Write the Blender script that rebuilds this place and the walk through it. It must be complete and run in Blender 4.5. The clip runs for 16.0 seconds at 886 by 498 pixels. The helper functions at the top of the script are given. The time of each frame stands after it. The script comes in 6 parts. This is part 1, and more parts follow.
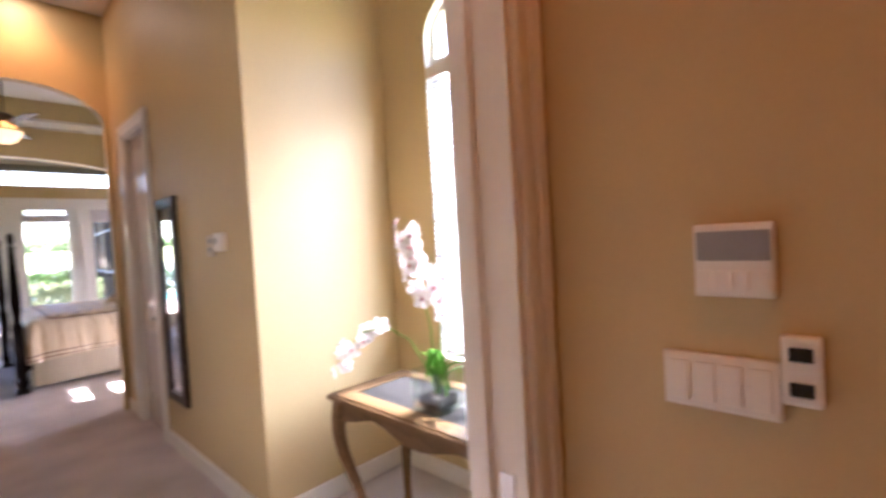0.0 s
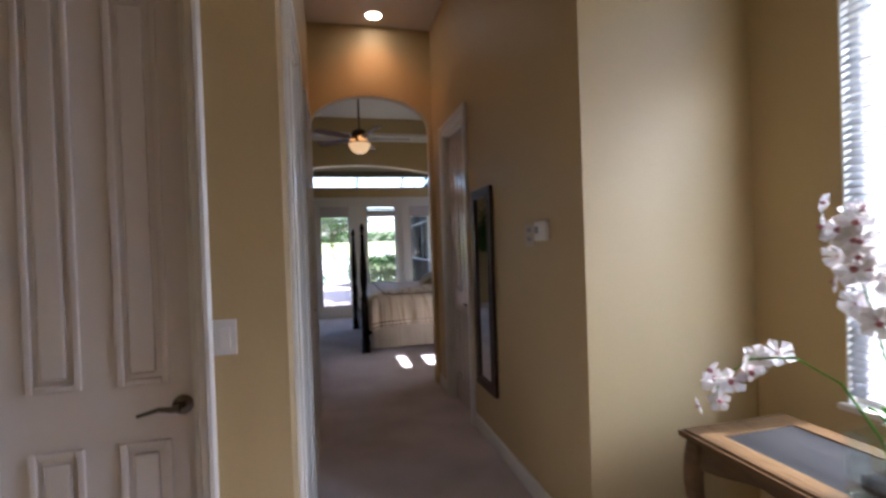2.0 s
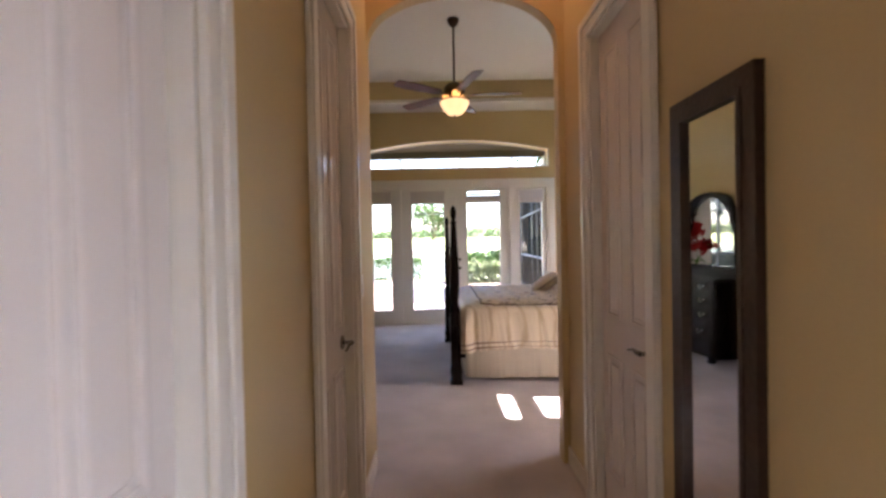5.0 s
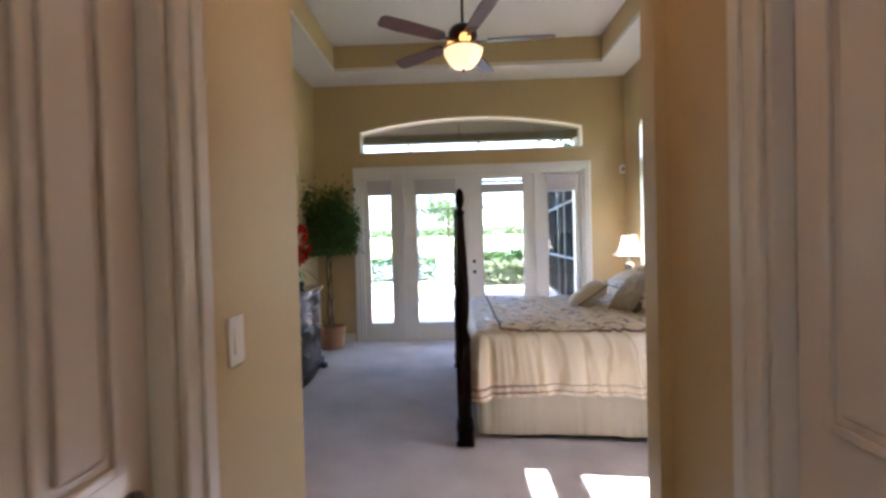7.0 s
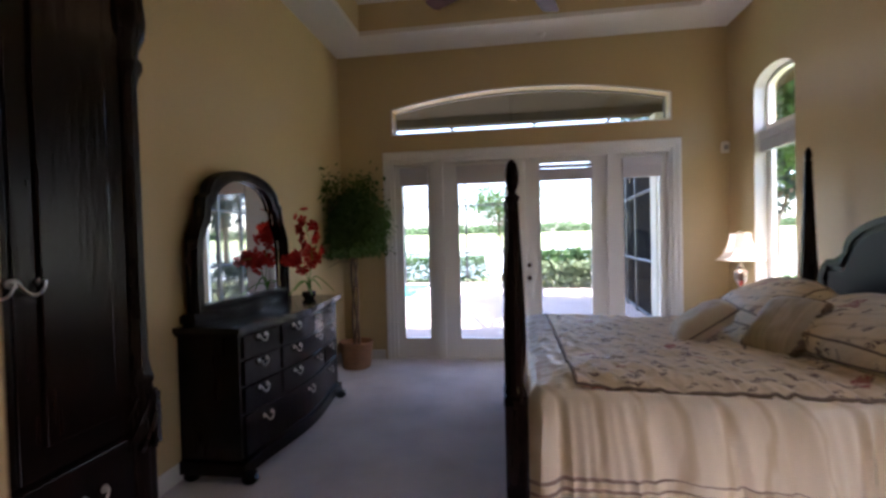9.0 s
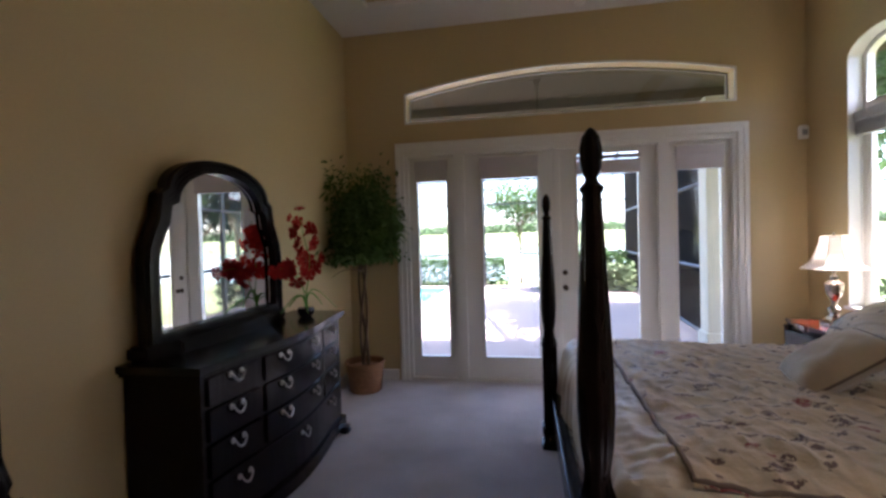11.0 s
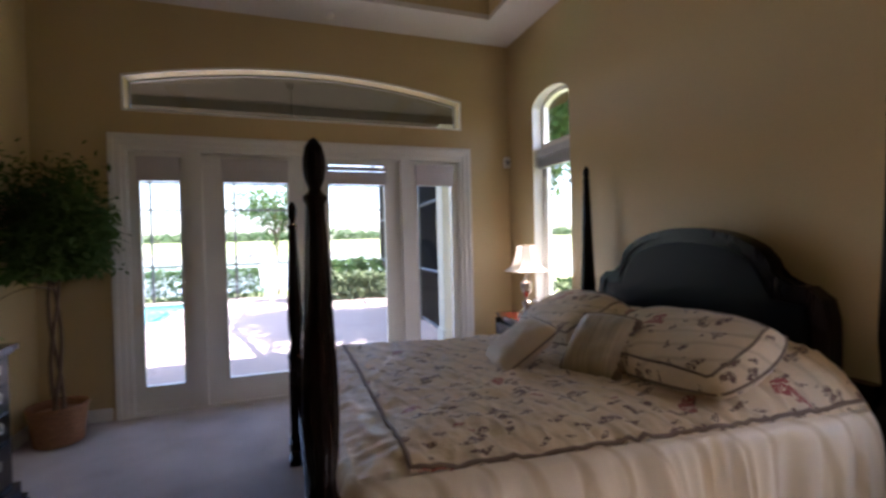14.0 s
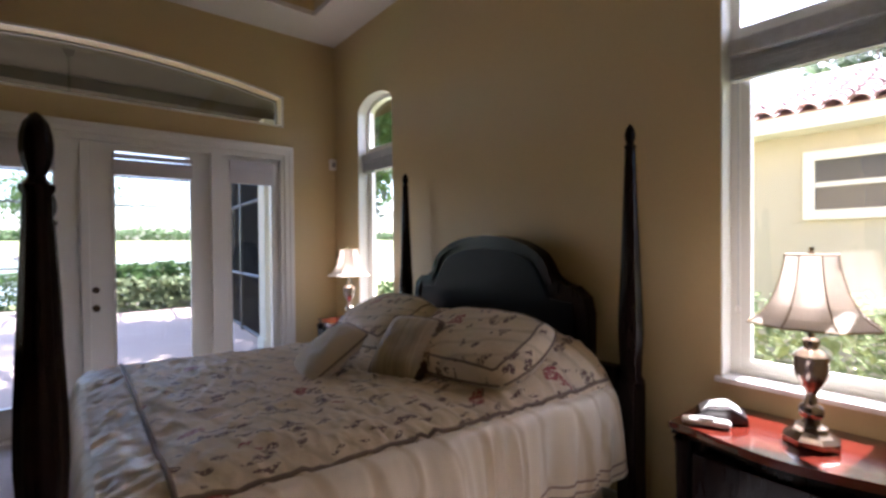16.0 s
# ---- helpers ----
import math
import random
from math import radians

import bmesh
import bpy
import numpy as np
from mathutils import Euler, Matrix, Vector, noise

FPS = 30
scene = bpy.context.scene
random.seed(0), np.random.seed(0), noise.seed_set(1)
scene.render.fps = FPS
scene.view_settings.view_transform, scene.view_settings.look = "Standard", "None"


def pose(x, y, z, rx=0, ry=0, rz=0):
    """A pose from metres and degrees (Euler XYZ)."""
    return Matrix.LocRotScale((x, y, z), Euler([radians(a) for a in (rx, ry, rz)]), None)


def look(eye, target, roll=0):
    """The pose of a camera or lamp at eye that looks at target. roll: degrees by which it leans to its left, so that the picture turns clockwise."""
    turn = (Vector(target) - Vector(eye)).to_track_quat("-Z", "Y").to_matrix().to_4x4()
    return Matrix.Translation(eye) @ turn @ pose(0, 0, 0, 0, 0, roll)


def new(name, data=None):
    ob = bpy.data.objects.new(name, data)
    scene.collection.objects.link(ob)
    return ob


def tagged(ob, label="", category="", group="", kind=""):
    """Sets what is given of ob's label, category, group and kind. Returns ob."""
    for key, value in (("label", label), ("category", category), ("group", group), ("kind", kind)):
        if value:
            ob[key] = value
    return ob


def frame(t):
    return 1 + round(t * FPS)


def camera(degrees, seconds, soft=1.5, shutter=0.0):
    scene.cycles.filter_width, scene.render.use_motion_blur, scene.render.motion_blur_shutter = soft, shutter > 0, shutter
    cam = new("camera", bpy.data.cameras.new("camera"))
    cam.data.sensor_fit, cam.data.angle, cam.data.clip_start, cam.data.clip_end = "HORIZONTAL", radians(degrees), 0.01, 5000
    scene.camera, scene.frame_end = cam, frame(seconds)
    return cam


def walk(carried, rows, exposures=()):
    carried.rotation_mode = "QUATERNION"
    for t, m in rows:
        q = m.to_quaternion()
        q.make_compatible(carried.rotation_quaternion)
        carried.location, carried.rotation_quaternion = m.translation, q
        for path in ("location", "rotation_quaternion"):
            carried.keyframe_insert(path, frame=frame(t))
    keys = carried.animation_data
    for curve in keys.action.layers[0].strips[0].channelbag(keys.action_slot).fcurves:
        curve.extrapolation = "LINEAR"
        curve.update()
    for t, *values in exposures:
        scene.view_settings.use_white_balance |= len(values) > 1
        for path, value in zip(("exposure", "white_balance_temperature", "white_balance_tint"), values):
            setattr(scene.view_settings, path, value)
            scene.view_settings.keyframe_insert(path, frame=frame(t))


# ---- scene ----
cam = camera(88.4, 16.0, soft=2.8, shutter=0.5)
PATH = [
    (0, (-2.235, -10.238, 1.477), (-0.788, -8.859, 1.42), -3.3),
    (0.5, (-2.437, -10.233, 1.485), (-1.257, -8.621, 1.408), -3.0),
    (1, (-2.469, -10.067, 1.478), (-1.552, -8.291, 1.415), -2.3),
    (1.5, (-2.434, -9.888, 1.475), (-1.748, -8.01, 1.428), -1.8),
    (2, (-2.303, -9.726, 1.465), (-1.825, -7.784, 1.443), -2.0),
    (2.5, (-2.185, -9.506, 1.465), (-1.84, -7.536, 1.453), -2.8),
    (3, (-2.12, -9.18, 1.462), (-1.901, -7.192, 1.446), -1.8),
    (3.5, (-2.083, -8.873, 1.429), (-1.946, -6.878, 1.418), -0.6),
    (4, (-1.999, -8.497, 1.448), (-1.943, -6.498, 1.418), -1.3),
    (4.5, (-2.048, -8.207, 1.417), (-2.012, -6.208, 1.39), -1.2),
    (7, (-1.9, -6.531, 1.423), (-1.965, -4.532, 1.388), -1.5),
    (7.5, (-1.903, -6.197, 1.423), (-1.975, -4.199, 1.394), -1.1),
    (8, (-1.941, -5.908, 1.417), (-2.03, -3.911, 1.386), -0.8),
    (8.5, (-1.911, -5.646, 1.422), (-2.087, -3.654, 1.393), -1.3),
    (9, (-1.896, -5.381, 1.444), (-2.184, -3.402, 1.402), -1.4),
    (9.5, (-1.949, -5.159, 1.436), (-2.326, -3.196, 1.397), -1.4),
    (12, (-2.077, -4.575, 1.515), (-2.334, -2.592, 1.47), -2.2),
    (12.5, (-2.058, -4.618, 1.505), (-2.096, -2.619, 1.461), -2.0),
    (13, (-2.03, -4.638, 1.496), (-1.833, -2.648, 1.461), -1.7),
    (13.5, (-1.995, -4.653, 1.494), (-1.558, -2.701, 1.459), -1.6),
    (14, (-1.963, -4.679, 1.487), (-1.307, -2.79, 1.456), -1.4),
    (14.5, (-1.926, -4.665, 1.492), (-1.05, -2.868, 1.463), -1.1),
    (15, (-1.895, -4.668, 1.49), (-0.82, -2.981, 1.478), -0.9),
    (15.5, (-1.851, -4.704, 1.486), (-0.659, -3.099, 1.467), -0.7),
    (16, (-1.823, -4.728, 1.484), (-0.558, -3.179, 1.46), -0.5),
]
walk(cam, [(t, look(eye, target, roll)) for t, eye, target, roll in PATH],
     [(0, 4.4, 6000, 26), (0.5, 3.95, 5600, 22), (1, 3.4, 5600, 20), (1.5, 3.1, 5600, 19), (2.2, 2.8, 5700, 19), (3, 2.8, 5950, 22),
      (4.5, 3.6, 6500, 23), (7, 4.1, 5700, 14), (8, 3.75, 5650, 16), (8.5, 3.5, 5700, 16), (9, 3.3, 5750, 21), (9.5, 3.25, 5750, 21),
      (11, 3.2, 5800, 21), (13, 3.15, 5850, 21), (14.5, 2.9, 5900, 22), (16, 2.85, 5900, 22)])

# ---- world, sun, lamps ----
world = bpy.data.worlds.new("sky")
scene.world = world
world.use_nodes = True
_wn = world.node_tree.nodes
_sky = _wn.new("ShaderNodeTexSky")
_sky.sky_type = "NISHITA"
_sky.sun_disc = False
_sky.sun_elevation = radians(51)
_sky.sun_rotation = radians(94)
_sky.dust_density = 2.0
world.node_tree.links.new(_sky.outputs[0], _wn["Background"].inputs[0])
_wn["Background"].inputs[1].default_value = 0.15

sun_data = bpy.data.lights.new("sun", "SUN")
sun_data.energy, sun_data.angle, sun_data.color = 5.0, radians(0.5), (1.0, 0.95, 0.87)
sun = new("sun", sun_data)
sun.matrix_world = look((0, 0, 0), (-2.4, 0.26, -3.0))


def lamp(name, kind, where, watts, colour, size=0.05, target=None, spot=None):
    data = bpy.data.lights.new(name, kind)
    data.energy, data.color = watts, colour
    if kind == "AREA":
        data.size = size
    else:
        data.shadow_soft_size = size
    if spot:
        data.spot_size, data.spot_blend = radians(spot), 0.8
    ob = new(name, data)
    ob.matrix_world = look(where, target) if target else Matrix.Translation(where)
    return ob


WARM = (1.0, 0.66, 0.36)
lamp("can_bulb", "SPOT", (-1.82, -5.40, 3.64), 1.8, (1.0, 0.43, 0.15), 0.12, (-1.82, -5.08, 2.75), 118)
lamp("start_bulb", "SPOT", (-2.2, -10.6, 3.66), 2.2, (1.0, 0.29, 0.045), 0.05, (-2.1, -10.5, 0), 130)
# unseen fill spot added to lift the vestibule; no fixture hangs there
lamp("vestibule_fill", "SPOT", (-2.0, -8.9, 3.66), 0.6, WARM, 0.05, (-2.0, -8.9, 0), 120)

# area lamp outside the alcove window, added to strengthen its sky light
sky_in = bpy.data.lights.new("alcove_sky_fill", "AREA")
sky_in.shape, sky_in.size, sky_in.size_y = "RECTANGLE", 0.88, 1.75
sky_in.energy, sky_in.color = 11, (0.80, 0.89, 1.0)
new("alcove_sky_fill", sky_in).matrix_world = look((-0.145, -8.79, 1.62), (-1.2, -8.79, 1.60))

# ---- materials ----
def material(name, base, rough=0.6, metal=0.0, dark=0.75, grain=60.0, patch=3.0, bump=0.05, bump_scale=None,
             stretch=(1, 1, 1), spread=0.0, coat=0.0, sheen=0.0, trans=0.0, detail=4.0, mix_to=None, spec=0.5):
    """A surface with variation at two scales and a fine relief; coordinates are metres on the object."""
    m = bpy.data.materials.new(name)
    m.use_nodes = True
    t = m.node_tree
    n, l = t.nodes, t.links
    p = n["Principled BSDF"]
    tc = n.new("ShaderNodeTexCoord")
    mp = n.new("ShaderNodeMapping")
    mp.inputs["Scale"].default_value = stretch
    l.new(tc.outputs["Object"], mp.inputs[0])
    big, fine = n.new("ShaderNodeTexNoise"), n.new("ShaderNodeTexNoise")
    big.inputs["Scale"].default_value, fine.inputs["Scale"].default_value = patch, grain
    big.inputs["Detail"].default_value = detail
    l.new(mp.outputs[0], big.inputs[0]), l.new(mp.outputs[0], fine.inputs[0])
    mul = n.new("ShaderNodeMath")
    mul.operation = "MULTIPLY_ADD"
    mul.inputs[1].default_value = 0.6
    add = n.new("ShaderNodeMath")
    add.operation = "MULTIPLY"
    add.inputs[1].default_value = 0.4
    l.new(fine.outputs[0], add.inputs[0])
    l.new(big.outputs[0], mul.inputs[0]), l.new(add.outputs[0], mul.inputs[2])
    ramp = n.new("ShaderNodeValToRGB")
    lo = mix_to or tuple(c * dark for c in base)
    ramp.color_ramp.elements[0].position, ramp.color_ramp.elements[1].position = 0.3, 0.7
    ramp.color_ramp.elements[0].color = (*lo, 1)
    ramp.color_ramp.elements[1].color = (*base, 1)
    l.new(mul.outputs[0], ramp.inputs[0])
    col = ramp.outputs[0]
    if spread:
        info, hsv = n.new("ShaderNodeObjectInfo"), n.new("ShaderNodeHueSaturation")
        rng = n.new("ShaderNodeMapRange")
        rng.inputs["To Min"].default_value, rng.inputs["To Max"].default_value = 1 - spread, 1 + spread
        l.new(info.outputs["Random"], rng.inputs[0])
        l.new(rng.outputs[0], hsv.inputs["Value"]), l.new(col, hsv.inputs["Color"])
        col = hsv.outputs[0]
    l.new(col, p.inputs["Base Color"])
    p.inputs["Specular IOR Level"].default_value = spec
    p.inputs["Roughness"].default_value, p.inputs["Metallic"].default_value = rough, metal
    if coat:
        p.inputs["Coat Weight"].default_value, p.inputs["Coat Roughness"].default_value = coat, 0.12
    if sheen:
        p.inputs["Sheen Weight"].default_value = sheen
    if trans:
        p.inputs["Transmission Weight"].default_value = trans
    if bump:
        bp = n.new("ShaderNodeBump")
        bp.inputs["Strength"].default_value, bp.inputs["Distance"].default_value = bump, 0.02
        if bump_scale:
            bn = n.new("ShaderNodeTexNoise")
            bn.inputs["Scale"].default_value = bump_scale
            bn.inputs["Detail"].default_value = 3
            l.new(mp.outputs[0], bn.inputs[0])
            l.new(bn.outputs[0], bp.inputs["Height"])
        else:
            l.new(fine.outputs[0], bp.inputs["Height"])
        l.new(bp.outputs[0], p.inputs["Normal"])
    return m


def glass(name, tint=(1, 1, 1), gloss=0.06):
    """Thin window glass: see-through, with a faint mirror of the room."""
    m = bpy.data.materials.new(name)
    m.use_nodes = True
    n, l = m.node_tree.nodes, m.node_tree.links
    clear, shine, mix = n.new("ShaderNodeBsdfTransparent"), n.new("ShaderNodeBsdfGlossy"), n.new("ShaderNodeMixShader")
    clear.inputs[0].default_value = (*tint, 1)
    shine.inputs["Roughness"].default_value = 0.02
    mix.inputs[0].default_value = gloss
    l.new(clear.outputs[0], mix.inputs[1]), l.new(shine.outputs[0], mix.inputs[2])
    l.new(mix.outputs[0], n["Material Output"].inputs[0])
    return m


def glow(name, colour, strength, base=(0.8, 0.75, 0.65)):
    m = bpy.data.materials.new(name)
    m.use_nodes = True
    n, l = m.node_tree.nodes, m.node_tree.links
    p = n["Principled BSDF"]
    tc, no, rp = n.new("ShaderNodeTexCoord"), n.new("ShaderNodeTexNoise"), n.new("ShaderNodeMapRange")
    no.inputs["Scale"].default_value = 14
    rp.inputs["To Min"].default_value, rp.inputs["To Max"].default_value = strength * 0.7, strength * 1.3
    l.new(tc.outputs["Object"], no.inputs[0]), l.new(no.outputs[0], rp.inputs[0])
    l.new(rp.outputs[0], p.inputs["Emission Strength"])
    p.inputs["Base Color"].default_value = (*base, 1)
    p.inputs["Emission Color"].default_value = (*colour, 1)
    return m


def translucent(name, colour, through_share=0.5, rough_scale=200):
    """Cloth, slats or leaves that let part of the light through."""
    m = bpy.data.materials.new(name)
    m.use_nodes = True
    n, l = m.node_tree.nodes, m.node_tree.links
    tc, no, rp = n.new("ShaderNodeTexCoord"), n.new("ShaderNodeTexNoise"), n.new("ShaderNodeValToRGB")
    no.inputs["Scale"].default_value = rough_scale
    l.new(tc.outputs["Object"], no.inputs[0]), l.new(no.outputs[0], rp.inputs[0])
    rp.color_ramp.elements[0].color = (*(c * 0.7 for c in colour), 1)
    rp.color_ramp.elements[1].color = (*colour, 1)
    d, t, mix = n.new("ShaderNodeBsdfDiffuse"), n.new("ShaderNodeBsdfTranslucent"), n.new("ShaderNodeMixShader")
    l.new(rp.outputs[0], d.inputs[0]), l.new(rp.outputs[0], t.inputs[0])
    mix.inputs[0].default_value = through_share
    l.new(d.outputs[0], mix.inputs[1]), l.new(t.outputs[0], mix.inputs[2])
    l.new(mix.outputs[0], n["Material Output"].inputs[0])
    return m


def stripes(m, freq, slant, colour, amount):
    """Narrow stripes across x + slant * y, wavering a little: weave and painted wrinkle shade."""
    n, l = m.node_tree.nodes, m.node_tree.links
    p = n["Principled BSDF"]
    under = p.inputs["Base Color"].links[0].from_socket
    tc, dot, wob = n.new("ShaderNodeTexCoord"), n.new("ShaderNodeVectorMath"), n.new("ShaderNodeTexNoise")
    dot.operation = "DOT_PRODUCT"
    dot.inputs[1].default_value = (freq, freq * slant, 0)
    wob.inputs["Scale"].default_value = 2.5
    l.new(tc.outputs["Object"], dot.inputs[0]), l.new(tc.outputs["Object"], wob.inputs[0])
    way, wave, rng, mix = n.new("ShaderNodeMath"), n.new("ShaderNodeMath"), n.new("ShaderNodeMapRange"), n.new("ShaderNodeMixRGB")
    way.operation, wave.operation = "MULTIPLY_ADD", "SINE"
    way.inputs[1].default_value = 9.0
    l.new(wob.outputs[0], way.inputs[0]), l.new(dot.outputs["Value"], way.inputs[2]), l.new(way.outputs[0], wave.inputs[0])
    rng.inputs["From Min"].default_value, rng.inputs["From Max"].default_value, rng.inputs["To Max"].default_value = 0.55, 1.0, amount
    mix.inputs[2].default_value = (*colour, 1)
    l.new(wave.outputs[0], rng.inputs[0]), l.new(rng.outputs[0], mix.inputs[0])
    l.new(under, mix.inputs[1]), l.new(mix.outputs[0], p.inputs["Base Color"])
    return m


def embroidery(name, ground, marks, accent):
    """Cream satin with scattered embroidered sprigs and narrow stripes of weave and painted wrinkle shade."""
    m = material(name, ground, rough=0.55, dark=0.80, grain=220, patch=9, bump=0.35, bump_scale=28, sheen=0.2)
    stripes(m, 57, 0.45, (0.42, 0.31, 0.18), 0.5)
    t = m.node_tree
    n, l = t.nodes, t.links
    p = n["Principled BSDF"]
    under = p.inputs["Base Color"].links[0].from_socket
    tc = n.new("ShaderNodeTexCoord")
    wob = n.new("ShaderNodeTexNoise")
    wob.inputs["Scale"].default_value = 9
    l.new(tc.outputs["Object"], wob.inputs[0])
    warp = n.new("ShaderNodeMixRGB")
    warp.inputs[0].default_value = 0.13
    l.new(tc.outputs["Object"], warp.inputs[1]), l.new(wob.outputs["Color"], warp.inputs[2])
    last = under
    for scale, stretch, size, colour, rnd in ((11.5, (1.0, 2.3, 1), 0.36, marks, 0.42), (5.0, (1.0, 1.7, 1), 0.25, accent, 0.62)):
        mp = n.new("ShaderNodeMapping")
        mp.inputs["Scale"].default_value = stretch
        mp.inputs["Rotation"].default_value = (0, 0, 0.5)
        v = n.new("ShaderNodeTexVoronoi")
        v.inputs["Scale"].default_value = scale
        l.new(warp.outputs[0], mp.inputs[0]), l.new(mp.outputs[0], v.inputs[0])
        near = n.new("ShaderNodeMath")
        near.operation = "LESS_THAN"
        near.inputs[1].default_value = size
        l.new(v.outputs["Distance"], near.inputs[0])
        sep = n.new("ShaderNodeSeparateColor")
        l.new(v.outputs["Color"], sep.inputs[0])
        some = n.new("ShaderNodeMath")
        some.operation = "GREATER_THAN"
        some.inputs[1].default_value = rnd
        l.new(sep.outputs[0], some.inputs[0])
        fine = n.new("ShaderNodeTexNoise")
        fine.inputs["Scale"].default_value = 95
        l.new(tc.outputs["Object"], fine.inputs[0])
        cut = n.new("ShaderNodeMath")
        cut.operation = "GREATER_THAN"
        cut.inputs[1].default_value = 0.44
        l.new(fine.outputs[0], cut.inputs[0])
        both, fac = n.new("ShaderNodeMath"), n.new("ShaderNodeMath")
        both.operation = fac.operation = "MULTIPLY"
        l.new(near.outputs[0], both.inputs[0]), l.new(some.outputs[0], both.inputs[1])
        l.new(both.outputs[0], fac.inputs[0]), l.new(cut.outputs[0], fac.inputs[1])
        mix = n.new("ShaderNodeMixRGB")
        mix.inputs[2].default_value = (*colour, 1)
        l.new(fac.outputs[0], mix.inputs[0]), l.new(last, mix.inputs[1])
        last = mix.outputs[0]
    l.new(last, p.inputs["Base Color"])
    return m


PAINT = material("tan_wall_paint", (0.56, 0.425, 0.212), rough=0.5, dark=0.94, grain=90, patch=1.3, bump=0.025, bump_scale=55)
CEIL = material("white_ceiling_paint", (0.74, 0.70, 0.65), rough=0.8, dark=0.95, grain=120, patch=1.5, bump=0.18, bump_scale=70)
TRIM = material("white_trim_paint", (0.76, 0.74, 0.68), rough=0.3, dark=0.95, grain=40, patch=2, bump=0.006)
DOORP = material("white_door_paint", (0.72, 0.67, 0.63), rough=0.18, dark=0.97, grain=60, patch=2, bump=0.005)
KNOBP = material("white_knob_enamel", (0.80, 0.78, 0.74), rough=0.12, dark=0.97, grain=60, patch=6, bump=0.003)
CARPET = material("carpet_pile", (0.74, 0.68, 0.69), rough=0.95, dark=0.56, grain=260, patch=2.2, bump=0.7, bump_scale=160, sheen=0.3)
DARK = material("dark_stained_wood", (0.0110, 0.0050, 0.0040), rough=0.22, dark=0.45, grain=40, patch=6, bump=0.05, stretch=(1, 1, 0.15), spec=0.17)
DARKTOP = material("dark_polished_top", (0.006, 0.003, 0.0025), rough=0.16, dark=0.5, grain=30, patch=5, bump=0.02, stretch=(1, 0.2, 1), spec=0.4)
REDTOP = material("red_brown_polished_top", (0.10, 0.012, 0.006), rough=0.14, dark=0.6, grain=30, patch=5, bump=0.02, stretch=(1, 0.2, 1), coat=0.9)
LEATHER = material("dark_leather_panel", (0.0045, 0.0032, 0.0030), rough=0.33, dark=0.7, grain=120, patch=5, bump=0.08, spec=0.10)
WALNUT = material("carved_walnut", (0.19, 0.115, 0.055), rough=0.42, dark=0.5, grain=50, patch=7, bump=0.10, stretch=(1, 0.25, 1), spec=0.07)
NICKEL = material("brushed_nickel", (0.46, 0.43, 0.40), rough=0.28, metal=1.0, dark=0.85, grain=150, patch=8, bump=0.02)
BRONZE = material("antique_bronze", (0.11, 0.075, 0.05), rough=0.35, metal=0.9, dark=0.5, grain=60, patch=20, bump=0.06)
LAMPMETAL = material("polished_bronze_lamp", (0.50, 0.41, 0.34), rough=0.2, metal=1.0, dark=0.6, grain=60, patch=12, bump=0.02)
PLASTIC = material("white_plastic", (0.80, 0.77, 0.72), rough=0.35, dark=0.96, grain=60, patch=8, bump=0.01)
GREYP = material("grey_plastic", (0.30, 0.30, 0.31), rough=0.4, dark=0.9, grain=60, patch=8, bump=0.01)
PHONEP = material("pale_grey_plastic", (0.50, 0.50, 0.50), rough=0.35, dark=0.95, grain=60, patch=8, bump=0.01)
BLACKP = material("black_plastic", (0.012, 0.012, 0.014), rough=0.25, dark=0.8, grain=60, patch=8, bump=0.01)
# upright streaks paint fold shade into the satin, beside its woven gold stripes
SATIN = stripes(material("fold_shaded_satin", (0.84, 0.72, 0.53), rough=0.4, dark=0.80, grain=160, patch=1.0, bump=0.06, stretch=(9, 9, 0.5), sheen=0.3), 44, 1.0, (0.50, 0.36, 0.17), 0.55)
RUFFLE = material("cream_dust_ruffle", (0.76, 0.68, 0.53), rough=0.6, dark=0.85, grain=200, patch=3, bump=0.08, sheen=0.3)
BEIGE = material("beige_throw_cloth", (0.60, 0.47, 0.29), rough=0.65, dark=0.85, grain=240, patch=6, bump=0.15, sheen=0.2)
FLORAL = embroidery("embroidered_floral", (0.74, 0.585, 0.365), (0.14, 0.070, 0.045), (0.31, 0.055, 0.04))
STRIPE = material("striped_bolster", (0.55, 0.44, 0.28), rough=0.5, dark=0.5, grain=12, patch=5, bump=0.08, stretch=(0.3, 6, 0.3), sheen=0.3)
PIPE = material("brown_piping", (0.21, 0.14, 0.09), rough=0.6, dark=0.8, grain=200, patch=20, bump=0.2)
HEMCORD = material("dusty_pink_cord", (0.36, 0.24, 0.18), rough=0.6, dark=0.8, grain=200, patch=20, bump=0.2)
MIRROR = material("silvered_mirror", (0.86, 0.87, 0.87), rough=0.015, metal=1.0, dark=0.99, grain=5, patch=1, bump=0)
MFRAME = material("dark_mirror_frame", (0.060, 0.034, 0.024), rough=0.4, dark=0.5, grain=60, patch=10, bump=0.10, coat=0.1, spec=0.3)
GLASS = glass("window_glass")
TABLEGLASS = material("smoked_table_glass", (0.06, 0.06, 0.06), rough=0.12, dark=0.9, grain=5, patch=1, bump=0, spec=0.02)
VASE = glass("vase_glass", (0.93, 0.96, 0.94), 0.12)
SHADEFAB = material("grey_pleated_shade", (0.60, 0.56, 0.55), rough=0.85, dark=0.9, grain=150, patch=6, bump=0.08)
BLIND = translucent("white_blind_slat", (0.66, 0.67, 0.68), 0.10, 30)
SHADE = translucent("cream_lampshade", (0.95, 0.90, 0.84), 0.55, 300)
